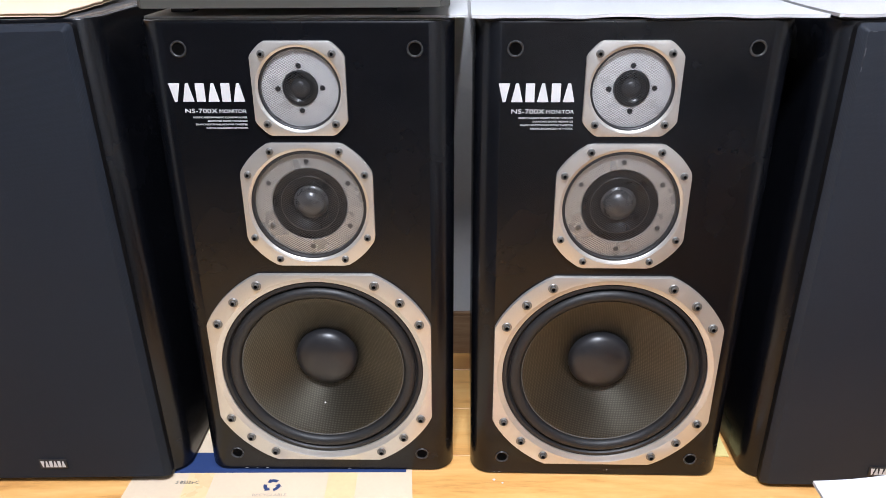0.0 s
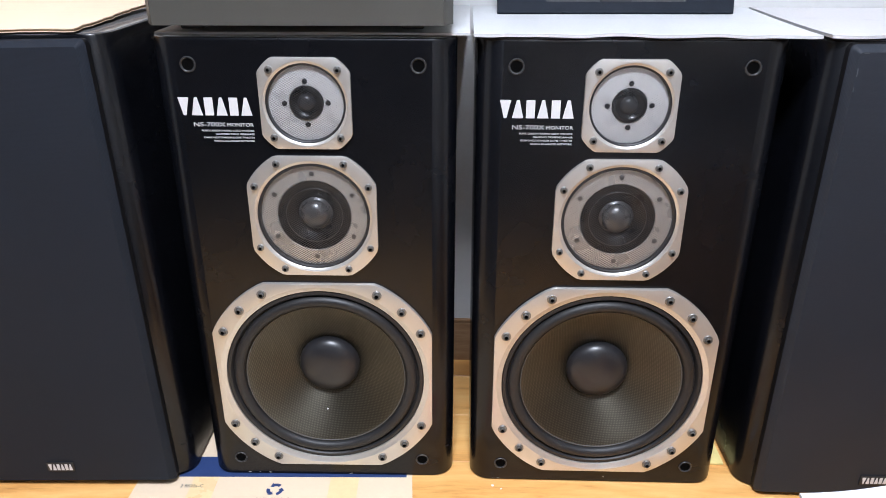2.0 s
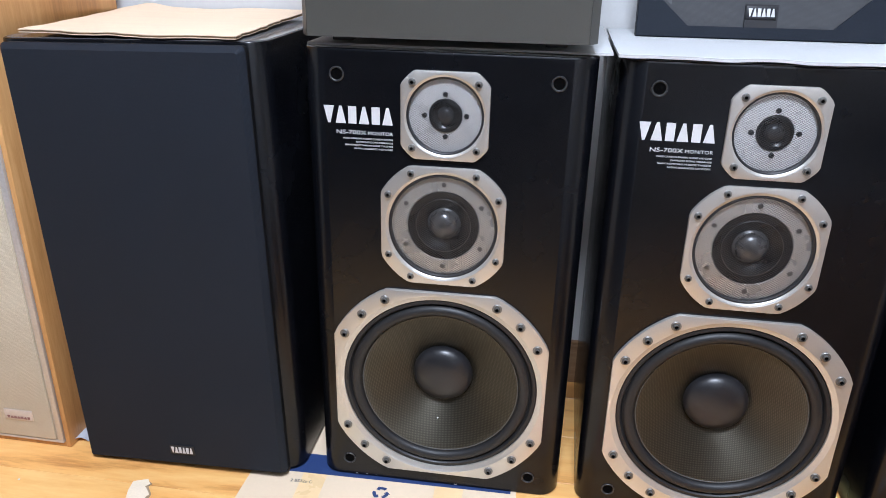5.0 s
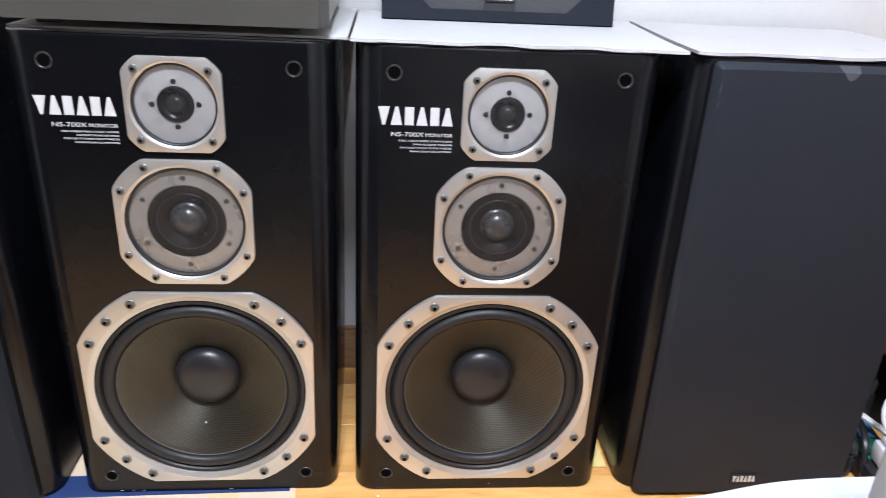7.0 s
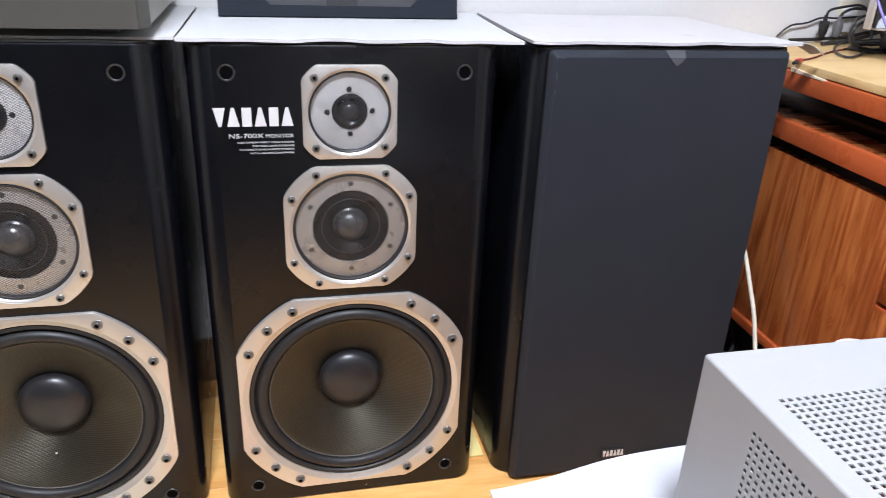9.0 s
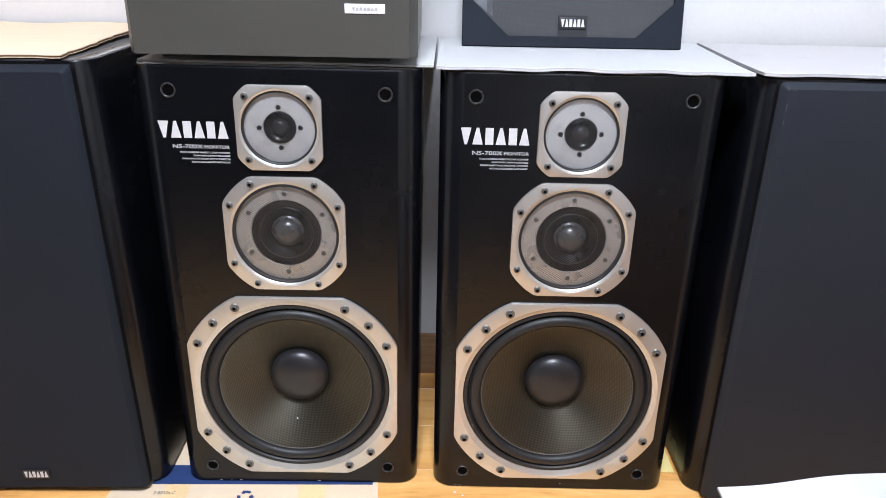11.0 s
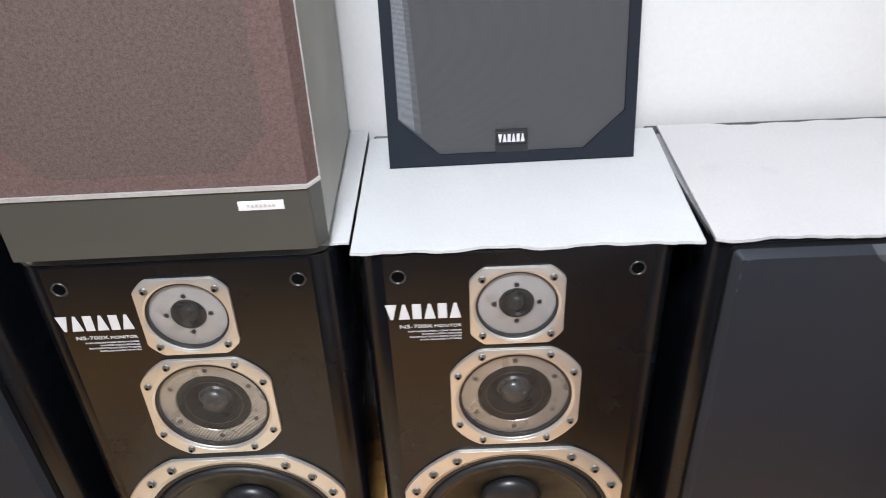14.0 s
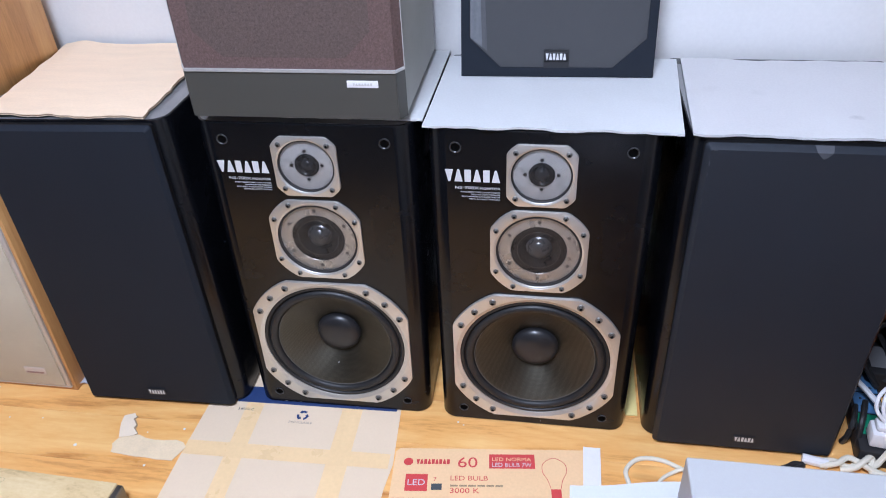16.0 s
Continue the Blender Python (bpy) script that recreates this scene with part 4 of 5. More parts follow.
fr = part("grille_frame", rim, CLOTH_BLACK, E, "black cloth-covered frame", smooth=False)
part("grille_cloth", boxed(-0.162, 0.162, 0.0045, 0.0065, 0.015, gh - 0.015), CLOTH_SHEER, E, "sheer grey cloth")
# Two stacked wedges of paler tone step down to the sheer cloth.
for x_low, x_high, mt in ((0.0, 0.0, CLOTH_PALE), (0.0095, 0.0055, CLOTH_HALF)):
    strip = bmesh.new()
    loft(strip, [[(-0.1595, y, 0.070), (-0.1375 + x_low, y, 0.0520 - x_low * 0.7), (-0.1480 + x_high, y, 0.34), (-0.1520 + x_high, y, gh - 0.08), (-0.1595, y, gh - 0.08)] for y in (0.0044, 0.0038 if mt is CLOTH_PALE else 0.0041)], cap_first=True, cap_last=True)
    part("pale_strip", strip, mt, E, "paler strip on the sheer cloth", smooth=False)
badge(E, -0.001, 0.0285, -0.0004)
part("badge_block", boxed(-0.023, 0.023, 0.0, 0.0045, 0.0165, 0.049), PLASTIC_BLACK, E)

# ---- honey-coloured loudspeakers ----


def cream_speaker(x, y, z, height, d, label):
    s = thing("cream_loudspeaker", label, "loudspeaker", (x, y, z), group="stacked cream-fronted loudspeakers")
    w, t = 0.190, 0.009
    for nm, x0, x1, y0, y1, z0, z1 in (("side_panel", -w, -w + t, 0, d, 0, height), ("side_panel", w - t, w, 0, d, 0, height), ("bottom_panel", -w + t, w - t, 0.0005, d, 0, t),
                                       ("top_panel", -w + t, w - t, 0.0005, d, height - t, height), ("back_panel", -w + t, w - t, d - 0.01, d - 0.0005, t, height - t)):
        part(nm, boxed(x0, x1, y0, y1, z0, z1, bev=0.001), CABINET_WOOD, s, "honey-coloured wood veneer panel")
    part("front_board", boxed(-w + t, w - t, 0.006, 0.02, t, height - t), INSIDE_DARK, s)
    q, k = w - t - 0.001, 0.011
    for nm, x0, x1, z0, z1 in (("frame_rail", -q, q, t + 0.001, t + 0.006), ("frame_rail", -q, q, height - t - 0.013, height - t - 0.001),
                               ("frame_stile", -q, -q + k, t + 0.006, height - t - 0.013), ("frame_stile", q - k, q, t + 0.006, height - t - 0.013)):
        part(nm, boxed(x0, x1, -0.004, 0.006, z0, z1, bev=0.0012), SILVER_TRIM, s, "silver grille trim")
    part("grille", boxed(-q + k + 0.0015, q - k - 0.0015, -0.006, 0.006, t + 0.0075, height - t - 0.0165, bev=0.003), CREAM_CLOTH, s, "stained cream cloth grille")
    b = part("name_plate", boxed(-0.0265, 0.0265, -0.0016, 0.0, -0.010, 0.010, bev=0.0005), PLATE_PALE, s, "pale name plate with a plain dull red mark", (0.107, -0.006, 0.062 if height > 0.66 else 0.058))
    word_mark(b, 0.044, 0.0050, 7, INK_DULL, (-0.022, -0.0018, -0.0070), gap=0.3)
    return s


cream_speaker(-1.0185, 0.890, 0.0006, 0.680, 0.335, "cream cloth-fronted loudspeaker in a honey wood cabinet on the floor")
cream_speaker(-1.0135, 0.886, 0.6812, 0.620, 0.330, "cream cloth-fronted loudspeaker stacked on another one")

# ---- flattened carton and the printed box in front ----
CT = thing("flattened_carton", "pale flattened carton with parcel tape under a loudspeaker", "carton", (-0.27, 0.93, 0.0001), rz=1.5)
bm = bmesh.new()
pts = [(-0.2410, -0.620), (0.200, -0.620), (0.214, -0.235), (0.222, -0.170), (0.214, -0.028), (0.214, 0.20), (-0.165, 0.20), (-0.172, 0.024), (-0.2262, 0.020), (-0.2290, -0.058), (-0.2345, -0.200)]
loft(bm, [[(x, y, 0) for x, y in pts], [(x, y, 0.0010) for x, y in pts]], cap_first=True, cap_last=True)
part("board", bm, CARDBOARD_PALE, CT, smooth=False)
part("blue_band", boxed(-0.166, 0.205, -0.0265, 0.022, 0.0010, 0.00112), INK_BLUE, CT, "dark blue printed band", smooth=False)
for x0, x1, y0, y1, nm in ((-0.140, -0.100, -0.61, -0.027, "tape"), (0.082, 0.128, -0.61, -0.027, "tape"), (-0.2335, 0.213, -0.183, -0.145, "tape")):
    part(nm, boxed(x0, x1, y0, y1, 0.0011 if y1 > -0.1 else 0.0013, 0.00125 if y1 > -0.1 else 0.00145), TAPE, CT, "brown parcel tape", smooth=False)
shared("print", text_mesh("print", "RECYCLABLE", 0.052, 0.0055, INK_TAN, 0.0001), CT, "faint printed word", (-0.029, -0.0795, 0.0016), (-90, 0, 0))
shared("print", text_mesh("print", "2 BS32a-C", 0.036, 0.0065, INK_GREY, 0.0001), CT, "dark printed code", (-0.156, -0.0515, 0.0015), (-90, 0, 0))
arrows = bmesh.new()
for k in range(3):
    a0 = 90 + 120 * k
    ring = []
    for s in range(7):
        a = radians(a0 - 40 + 60 * s / 6)
        ring.append((math.cos(a), math.sin(a)))
    lo = [(0.0078 * c, 0.0078 * s) for c, s in ring]
    hi = [(0.0135 * c, 0.0135 * s) for c, s in ring]
    loft(arrows, [[(x, y, z) for x, y in pts] for pts, z in ((lo, 0), (lo, 0.0001), (hi, 0.0001), (hi, 0), (lo, 0))], closed=False)
    a1, a2 = radians(a0 + 20), radians(a0 + 52)
    tip = [(0.0055 * math.cos(a1), 0.0055 * math.sin(a1)), (0.016 * math.cos(a1), 0.016 * math.sin(a1)), (0.0107 * math.cos(a2), 0.0107 * math.sin(a2))]
    loft(arrows, [[(x, y, z) for x, y in tip] for z in (0, 0.00014)], cap_first=True, cap_last=True)
part("recycling_mark", arrows, INK_BLUE, CT, "blue ring of three arrows", (-0.003, -0.056, 0.0016), smooth=False)

LB = thing("printed_carton", "orange-brown bulb carton with red print lying on the floor", "carton", (-0.045, 0.802, 0.0006), rz=6.2)
bm = bmesh.new()
pts = [(-0.010, -0.30), (0.392, -0.30), (0.392, 0.0), (0.010, 0.003), (0.002, -0.006)]
loft(bm, [[(x, y, 0) for x, y in pts], [(x, y, 0.005) for x, y in pts]], cap_first=True, cap_last=True)
part("board", bm, CARDBOARD_ORANGE, LB, smooth=False)


def flat(name, x0, x1, y0, y1, mat, label="", z=0.0051):
    return part(name, boxed(x0, x1, y0, y1, z, z + 0.0002), mat, LB, label, smooth=False)


def ink(words, x, y, w, h, mat, label="", z=0.0052):
    shared("print", text_mesh("print", words, w, h, mat, 0.0001), LB, label, (x, y, z + 0.0002), (-90, 0, 0))


disc = lathe([(0.0095, -0.0001), (0.0095, 0.0001), (0, 0.0001)], 24)
part("round_mark", disc, INK_RED, LB, "plain red disc", (0.030, -0.032, 0.0053), (90, 0, 0))
word_mark(LB, 0.070, 0.012, 9, INK_RED, (0.046, -0.038, 0.0053), (-90, 0, 0), gap=0.25)
ink("60", 0.132, -0.046, 0.040, 0.026, INK_RED, "red number")
flat("red_field", 0.196, 0.289, -0.048, -0.012, INK_RED, "red printed field")
ink("LED NORMA", 0.202, -0.029, 0.080, 0.0085, CARDBOARD_ORANGE)
ink("LED BULB 7W", 0.202, -0.044, 0.080, 0.0100, INK_WHITE)
flat("red_square", 0.027, 0.072, -0.104, -0.063, INK_RED, "red printed square")
ink("LED", 0.032, -0.090, 0.035, 0.014, INK_WHITE)
flat("grey_icon", 0.080, 0.101, -0.101, -0.086, INK_GREY)
ink("7", 0.084, -0.080, 0.006, 0.009, INK_RED)
ink("LED BULB", 0.118, -0.078, 0.075, 0.011, INK_RED, "red printed words")
for k in range(6):
    flat("print_bar", 0.118 + 0.018 * k, 0.133 + 0.018 * k, -0.0925, -0.0885, CARD_EDGE)
ink("3000 K", 0.118, -0.108, 0.058, 0.012, INK_RED, "red printed words")
flat("red_band", 0.0, 0.165, -0.150, -0.121, INK_RED, "red printed band")
outline = [(0.317, -0.095), (0.312, -0.075), (0.303, -0.055), (0.306, -0.034), (0.327, -0.021), (0.348, -0.034), (0.351, -0.055), (0.342, -0.075), (0.337, -0.095)]
part("bulb_outline", tube([(x, y, 0.0052) for x, y in outline], 0.0006, 5), INK_RED, LB, "red outline of a bulb")
flat("bulb_cap", 0.317, 0.337, -0.118, -0.097, INK_RED)

# ---- floor litter ----
SC = thing("paper_scrap", "torn scrap of pale paper on the floor", "paper scrap", (0, 0, 0))


def scrap(name, pts, z, mat):
    bm = bmesh.new()
    loft(bm, [[(x, y, z) for x, y in pts], [(x, y, z + 0.0008) for x, y in pts]], cap_first=True, cap_last=True)
    part(name, bm, mat, SC, smooth=False)


scrap("lower_flap", [(-0.656, 0.765), (-0.662, 0.748), (-0.656, 0.738), (-0.654, 0.727), (-0.645, 0.725), (-0.598, 0.721), (-0.572, 0.7215), (-0.548, 0.719), (-0.511, 0.720), (-0.506, 0.732), (-0.501, 0.745),
                     (-0.497, 0.759), (-0.508, 0.770), (-0.526, 0.774), (-0.551, 0.770), (-0.574, 0.769), (-0.597, 0.772), (-0.615, 0.779), (-0.637, 0.772)], 0.0012, SCRAP_TAN)
# Dark sliver stands in for the upper flap's shadow on its right.
scrap("flap_shadow", [(-0.634, 0.772), (-0.6180, 0.780), (-0.6310, 0.794), (-0.6310, 0.804), (-0.6450, 0.820), (-0.6420, 0.827), (-0.655, 0.8345)], 0.0018, CARD_EDGE)
scrap("upper_flap", [(-0.656, 0.766), (-0.666, 0.789), (-0.672, 0.806), (-0.675, 0.827), (-0.654, 0.836), (-0.645, 0.8262), (-0.650, 0.819), (-0.642, 0.812), (-0.634, 0.803), (-0.637, 0.796), (-0.629, 0.788), (-0.620, 0.781), (-0.627, 0.773), (-0.640, 0.770)], 0.0024, SCRAP_CREAM)
for x, y, s in ((-0.743, 0.736, 0.0042), (-0.564, 0.702, 0.0030), (-0.522, 0.806, 0.0034), (-0.600, 0.788, 0.002), (-0.940, 0.793, 0.0022), (0.075, 0.895, 0.0025), (0.088, 0.888, 0.002), (-0.862, 0.80, 0.002)):
    m = bmesh.new()
    bmesh.ops.create_icosphere(m, subdivisions=1, radius=s)
    for v in m.verts:
        v.co.z = max(0, v.co.z * 0.6) + 0.0006
        v.co.x *= 1 + 0.4 * noise.noise((x * 90, y * 70, v.co.y * 300))
    tagged(part("paper_crumb", m, CRUMB_WHITE, None, "tiny white crumb of foam on the floor", (x, y, 0)), "", "crumb", "crumbs on the floor")

PL = thing("timber_offcut", "weathered pale plywood offcut with a dark end on the floor", "wood offcut", (-0.70, 0.565, 0.0006), rz=-1.5)
part("board", boxed(-0.30, 0.135, -0.07, 0.058, 0, 0.050, bev=0.003), PLANK_GREY, PL)
part("end_cap", boxed(0.1352, 0.148, -0.07, 0.056, 0, 0.048, bev=0.003), GUNMETAL, PL, "dark grey end piece")
part("knot_hole", lathe([(0.006, -0.0002), (0.006, 0.0003), (0, 0.0003)], 16), INK_GREY, PL, "", (-0.103, 0.03, 0.0502), (-90, 0, 0))

tagged(part("white_strip", boxed(0.343, 0.378, 0.735, 0.852, 0.0062, 0.0078), CRUMB_WHITE, None, "white strip of card lying on a carton", smooth=False), "", "card strip")
tagged(part("yellow_sheet", boxed(0.4345, 0.4600, 0.955, 1.150, 0.0006, 0.0046, bev=0.001), YELLOW_SHEET, None, "yellow foam sheet between two loudspeakers"), "", "foam sheet")
slip = sheet(-0.836, -0.810, 0.898, 0.985, 0.0006, 0.0006, 8, 10, lift=lambda u, v: 0.011 * (1 - (2 * u - 1) ** 2) + 0.002 * v, edge=lambda u: 0.012 * u)
tagged(part("white_slip", slip, PAPER_WHITE, None, "white folded slip of paper between two loudspeakers"), "", "paper")
pink = bmesh.new()
loft(pink, [[(x, y, z) for x, y in ((-1.13, 0.872), (-1.075, 0.838), (-1.042, 0.842), (-1.026, 0.853), (-1.024, 0.882), (-1.06, 0.886), (-1.13, 0.886))] for z in (0.0004, 0.0012)], cap_first=True, cap_last=True)
tagged(part("paper_offcut", pink, SCRAP_TAN, None, "tan paper offcut on the floor under a cream loudspeaker", smooth=False), "", "paper scrap")
tagged(part("floor_cable", tube([(0.60, 0.790, 0.0045), (0.546, 0.816, 0.0045), (0.500, 0.838, 0.0045), (0.455, 0.836, 0.0045), (0.428, 0.805, 0.0045), (0.434, 0.765, 0.0045), (0.45, 0.70, 0.0045), (0.46, 0.60, 0.0045)], 0.0048, 8),
            CABLE_WHITE, None, "ivory cable looped on the floor"), "", "cable")
tagged(part("floor_cable", tube([(0.478, 0.700, 0.0042), (0.480, 0.745, 0.0042), (0.486, 0.772, 0.0042), (0.497, 0.792, 0.0042), (0.516, 0.807, 0.0050), (0.540, 0.813, 0.0135), (0.575, 0.808, 0.0135), (0.62, 0.795, 0.0060)], 0.0040, 8),
            CABLE_WHITE, None, "short bend of ivory cable on the floor"), "", "cable")

# ---- boxed support, white card and the perforated case ----
tagged(part("support_carton", boxed(0.340, 0.90, -0.02, 0.425, 0.0006, 0.4035, bev=0.003), CARDBOARD, None, "brown carton standing under a white card"), "", "carton")
tagged(part("white_card", sheet(0.297, 0.93, 0.40, -0.05, 0.4040, 0.0028, 40, 18, edge=lambda u: 0.041 + 0.027 / (1 + math.exp(-(u - 0.12) * 22)),
                                lift=lambda u, v: 0.0006 * (1 + noise.noise((u * 3, v * 3, 9)))), PAPER_WHITE, None, "large white card under a grey case"), "", "card")
K = thing("perforated_case", "pale grey steel equipment case with square vent holes", "equipment case", (0.412, 0.364, 0.4090))
KX, KY, KZ = 0.42, 0.30, 0.168


def perforated(bm, at, u0, u1, v0, v1, pu, pv, hole, rim_u, rim_v):
    """A plate with a grid of square holes; at(u, v, d) gives a point, d into the case."""
    nu, nv = int(round((u1 - u0) / pu)), int(round((v1 - v0) / pv))
    us, vs = [rim_u[0]], [rim_v[0]]
    for i in range(nu):
        c = u0 + pu * (i + 0.5)
        us += [c - hole / 2, c + hole / 2]
    for i in range(nv):
        c = v0 + pv * (i + 0.5)
        vs += [c - hole / 2, c + hole / 2]
    us.append(rim_u[1])
    vs.append(rim_v[1])
    grid = [[bm.verts.new(at(u, v, 0)) for u in us] for v in vs]
    for j in range(len(vs) - 1):
        for i in range(len(us) - 1):
            if i % 2 and j % 2:
                a = [grid[j][i], grid[j][i + 1], grid[j + 1][i + 1], grid[j + 1][i]]
                d = [bm.verts.new(at(u, v, 0.0012)) for u, v in ((us[i], vs[j]), (us[i + 1], vs[j]), (us[i + 1], vs[j + 1]), (us[i], vs[j + 1]))]
                for k in range(4):
                    bm.faces.new((a[k], a[(k + 1) % 4], d[(k + 1) % 4], d[k]))
            else:
                bm.faces.new((grid[j][i], grid[j][i + 1], grid[j + 1][i + 1], grid[j + 1][i]))


r = 0.0025
topm = bmesh.new()
perforated(topm, lambda u, v, d: (u, -v, KZ - d), 0.015, 0.015 + 0.0058 * 52, 0.055, 0.055 + 0.0054 * 40, 0.0058, 0.0054, 0.0031, (r, KX - r), (r, KY - r))
part("top_panel", topm, CASE_PAINT, K, "perforated top panel", smooth=False)
sidem = bmesh.new()
perforated(sidem, lambda u, v, d: (d, -u, KZ - v), 0.060, 0.060 + 0.0056 * 38, 0.016, 0.016 + 0.0056 * 22, 0.0056, 0.0056, 0.0031, (r, KY - r), (r, KZ - 0.004))
part("side_panel", sidem, CASE_PAINT, K, "perforated side panel", smooth=False)
edges = bmesh.new()


def bent(axis, a0, a1):
    lps = []
    for a in range(0, 91, 15):
        c, s = r * math.cos(radians(a)), r * math.sin(radians(a))
        if axis == "y":
            lps.append([(r - c, -a0, KZ - r + s), (r - c, -a1, KZ - r + s)])
        elif axis == "x":
            lps.append([(a0, -r + c, KZ - r + s), (a1, -r + c, KZ - r + s)])
        else:
            lps.append([(r - s, -r + c, a0), (r - s, -r + c, a1)])
    loft(edges, lps, closed=False)


bent("y", r, KY)
bent("x", r, KX)
bent("z", 0.004, KZ - r)
bmesh.ops.create_icosphere(edges, subdivisions=2, radius=r, matrix=Matrix.Translation((r, -r, KZ - r)))
part("folded_edge", edges, CASE_PAINT, K)
part("back_panel", boxed(r, KX, -0.0012, 0.0, 0.004, KZ - r), CASE_PAINT, K)
part("far_panel", boxed(KX - 0.0012, KX, -KY, -r, 0.004, KZ - r), CASE_PAINT, K)
part("front_panel", boxed(r, KX, -KY - 0.003, -KY, 0.004, KZ - r, bev=0.001), PLASTIC_BLACK, K)
part("base", boxed(0.002, KX - 0.002, -KY, -0.002, 0.0015, 0.004), CASE_PAINT, K)
for fx in (0.03, KX - 0.03):
    for fy in (-0.03, -KY + 0.03):
        part("foot", boxed(fx - 0.01, fx + 0.01, fy - 0.01, fy + 0.01, 0.0, 0.0016), PLASTIC_BLACK, K)
part("circuit_board", boxed(0.02, KX - 0.02, -KY + 0.02, -0.02, 0.03, 0.034), PLASTIC_GREEN, K, "dim circuit board inside")
for cx, cy, hh, mt in ((0.06, -0.10, 0.06, INSIDE_DARK), (0.12, -0.07, 0.05, PLASTIC_RED), (0.17, -0.16, 0.08, INSIDE_DARK), (0.26, -0.09, 0.07, GUNMETAL), (0.33, -0.2, 0.09, INSIDE_DARK)):
    part("component", boxed(cx - 0.02, cx + 0.02, cy - 0.02, cy + 0.02, 0.034, 0.034 + hh, bev=0.003), mt, K)

YP = thing("pliers", "yellow-handled pliers lying on a grey steel case", "pliers", (0.520, 0.300, 0.5772))


def rod(pts, half, high):
    """A bar of rounded section along points on the case top, its half width given point by point."""
    loops = []
    for i, (x, y) in enumerate(pts):
        a, b = pts[max(i - 1, 0)], pts[min(i + 1, len(pts) - 1)]
        d = math.hypot(b[0] - a[0], b[1] - a[1])
        nx, ny = -(b[1] - a[1]) / d, (b[0] - a[0]) / d
        lp = []
        for k in range(16):
            c, q = math.cos(2 * math.pi * k / 16), math.sin(2 * math.pi * k / 16)
            c, q = math.copysign(abs(c) ** 0.6, c), math.copysign(abs(q) ** 0.6, q)
            lp.append((x + nx * half[i] * c, y + ny * half[i] * c, high[i] * (1 + q)))
        loops.append(lp)
    return loft(bmesh.new(), loops, cap_first=True, cap_last=True)


GRIP_HIGH = [0.0035, 0.0055, 0.0068, 0.007, 0.007, 0.007, 0.0065]
part("grip", rod([(-0.0155, 0.0010), (-0.0170, -0.0020), (-0.0215, -0.0120), (-0.0280, -0.0260), (-0.0390, -0.0470), (-0.0500, -0.0680), (-0.0660, -0.0980)], [0.0022, 0.0048, 0.0062, 0.0090, 0.0092, 0.0088, 0.0070], GRIP_HIGH), YELLOW, YP, "thick yellow grip")
part("grip", rod([(0.0030, 0.0005), (0.0030, -0.0020), (0.0005, -0.0100), (-0.0065, -0.0230), (-0.0180, -0.0440), (-0.0340, -0.0690), (-0.0560, -0.1010)], [0.0022, 0.0050, 0.0066, 0.0076, 0.0090, 0.0086, 0.0070], GRIP_HIGH), YELLOW, YP, "thick yellow grip")
part("grip_inset", rod([(-0.0170, -0.0330), (-0.0190, -0.0370), (-0.0260, -0.0500), (-0.0290, -0.0550)], [0.002, 0.0040, 0.0040, 0.002], [0.0070, 0.0074, 0.0074, 0.0070]), PLASTIC_GREY, YP, "dark grey inset")
part("jaw", rod([(-0.058, -0.096), (-0.066, -0.110), (-0.078, -0.130), (-0.088, -0.150)], [0.012, 0.011, 0.009, 0.003], [0.005, 0.005, 0.0045, 0.003]), GUNMETAL, YP, "steel jaws")

# ---- desk with its things ----
DK = thing("desk", "red-brown veneered desk with a raw board on top", "desk", (0.952, 0.756, 0.0), rz=-2.0)
part("top_board", boxed(0.004, 0.95, -0.010, 0.512, 0.6405, 0.6530, bev=0.0012), BOARD_WOOD, DK, "pale raw wood board")
part("top_slab", boxed(0.0, 0.98, -0.012, 0.50, 0.6085, 0.6385, bev=0.0025), DESK_EDGE, DK, "red-brown edged top")
part("shelf", boxed(0.0, 0.98, -0.012, 0.50, 0.5270, 0.5600, bev=0.0025), DESK_EDGE, DK, "red-brown edged shelf")
part("shelf_face", boxed(0.012, 0.97, -0.004, 0.49, 0.5600, 0.5606), DESK_FLAT, DK, "", smooth=False)
# Black slab added so the open shelf reads dark inside.
part("shelf_dark_slab", boxed(0.060, 0.52, 0.090, 0.44, 0.5612, 0.6000, bev=0.006), LACQUER, DK, "flat black slab added to darken the shelf's inside")
# Near-black base deepens the shelf's shade on these two parts.
part("back_board", boxed(0.05, 0.96, 0.46, 0.48, 0.5606, 0.6085), INSIDE_DARK, DK)
part("shelf_post", boxed(0.55, 0.58, 0.02, 0.46, 0.5606, 0.6085), INSIDE_DARK, DK)
part("side_panel", boxed(0.010, 0.028, 0.004, 0.49, 0.190, 0.5050, bev=0.001), DESK_WOOD, DK, "striped sapele veneer side")
# Near-black block put in for the shaded gap under the desk.
part("gap_fill", boxed(0.055, 0.90, 0.03, 0.48, 0.0006, 0.172), INSIDE_DARK, DK, "near-black block standing in for shade under the desk")
part("foot_strip", boxed(0.003, 0.028, 0.000, 0.49, 0.1725, 0.1895, bev=0.001), DESK_EDGE, DK, "red-brown strip along the foot")
for z0, z1 in ((0.366, 0.520), (0.192, 0.356)):
    dr = part("drawer", boxed(0.012, 0.50, -0.017, 0.0035, z0, z1, bev=0.0015), DESK_WOOD, DK, "veneered drawer front")
    part("drawer_edge", boxed(0.012, 0.50, -0.0172, 0.0035, z1 + 0.0004, z1 + 0.0034), DESK_EDGE, dr)
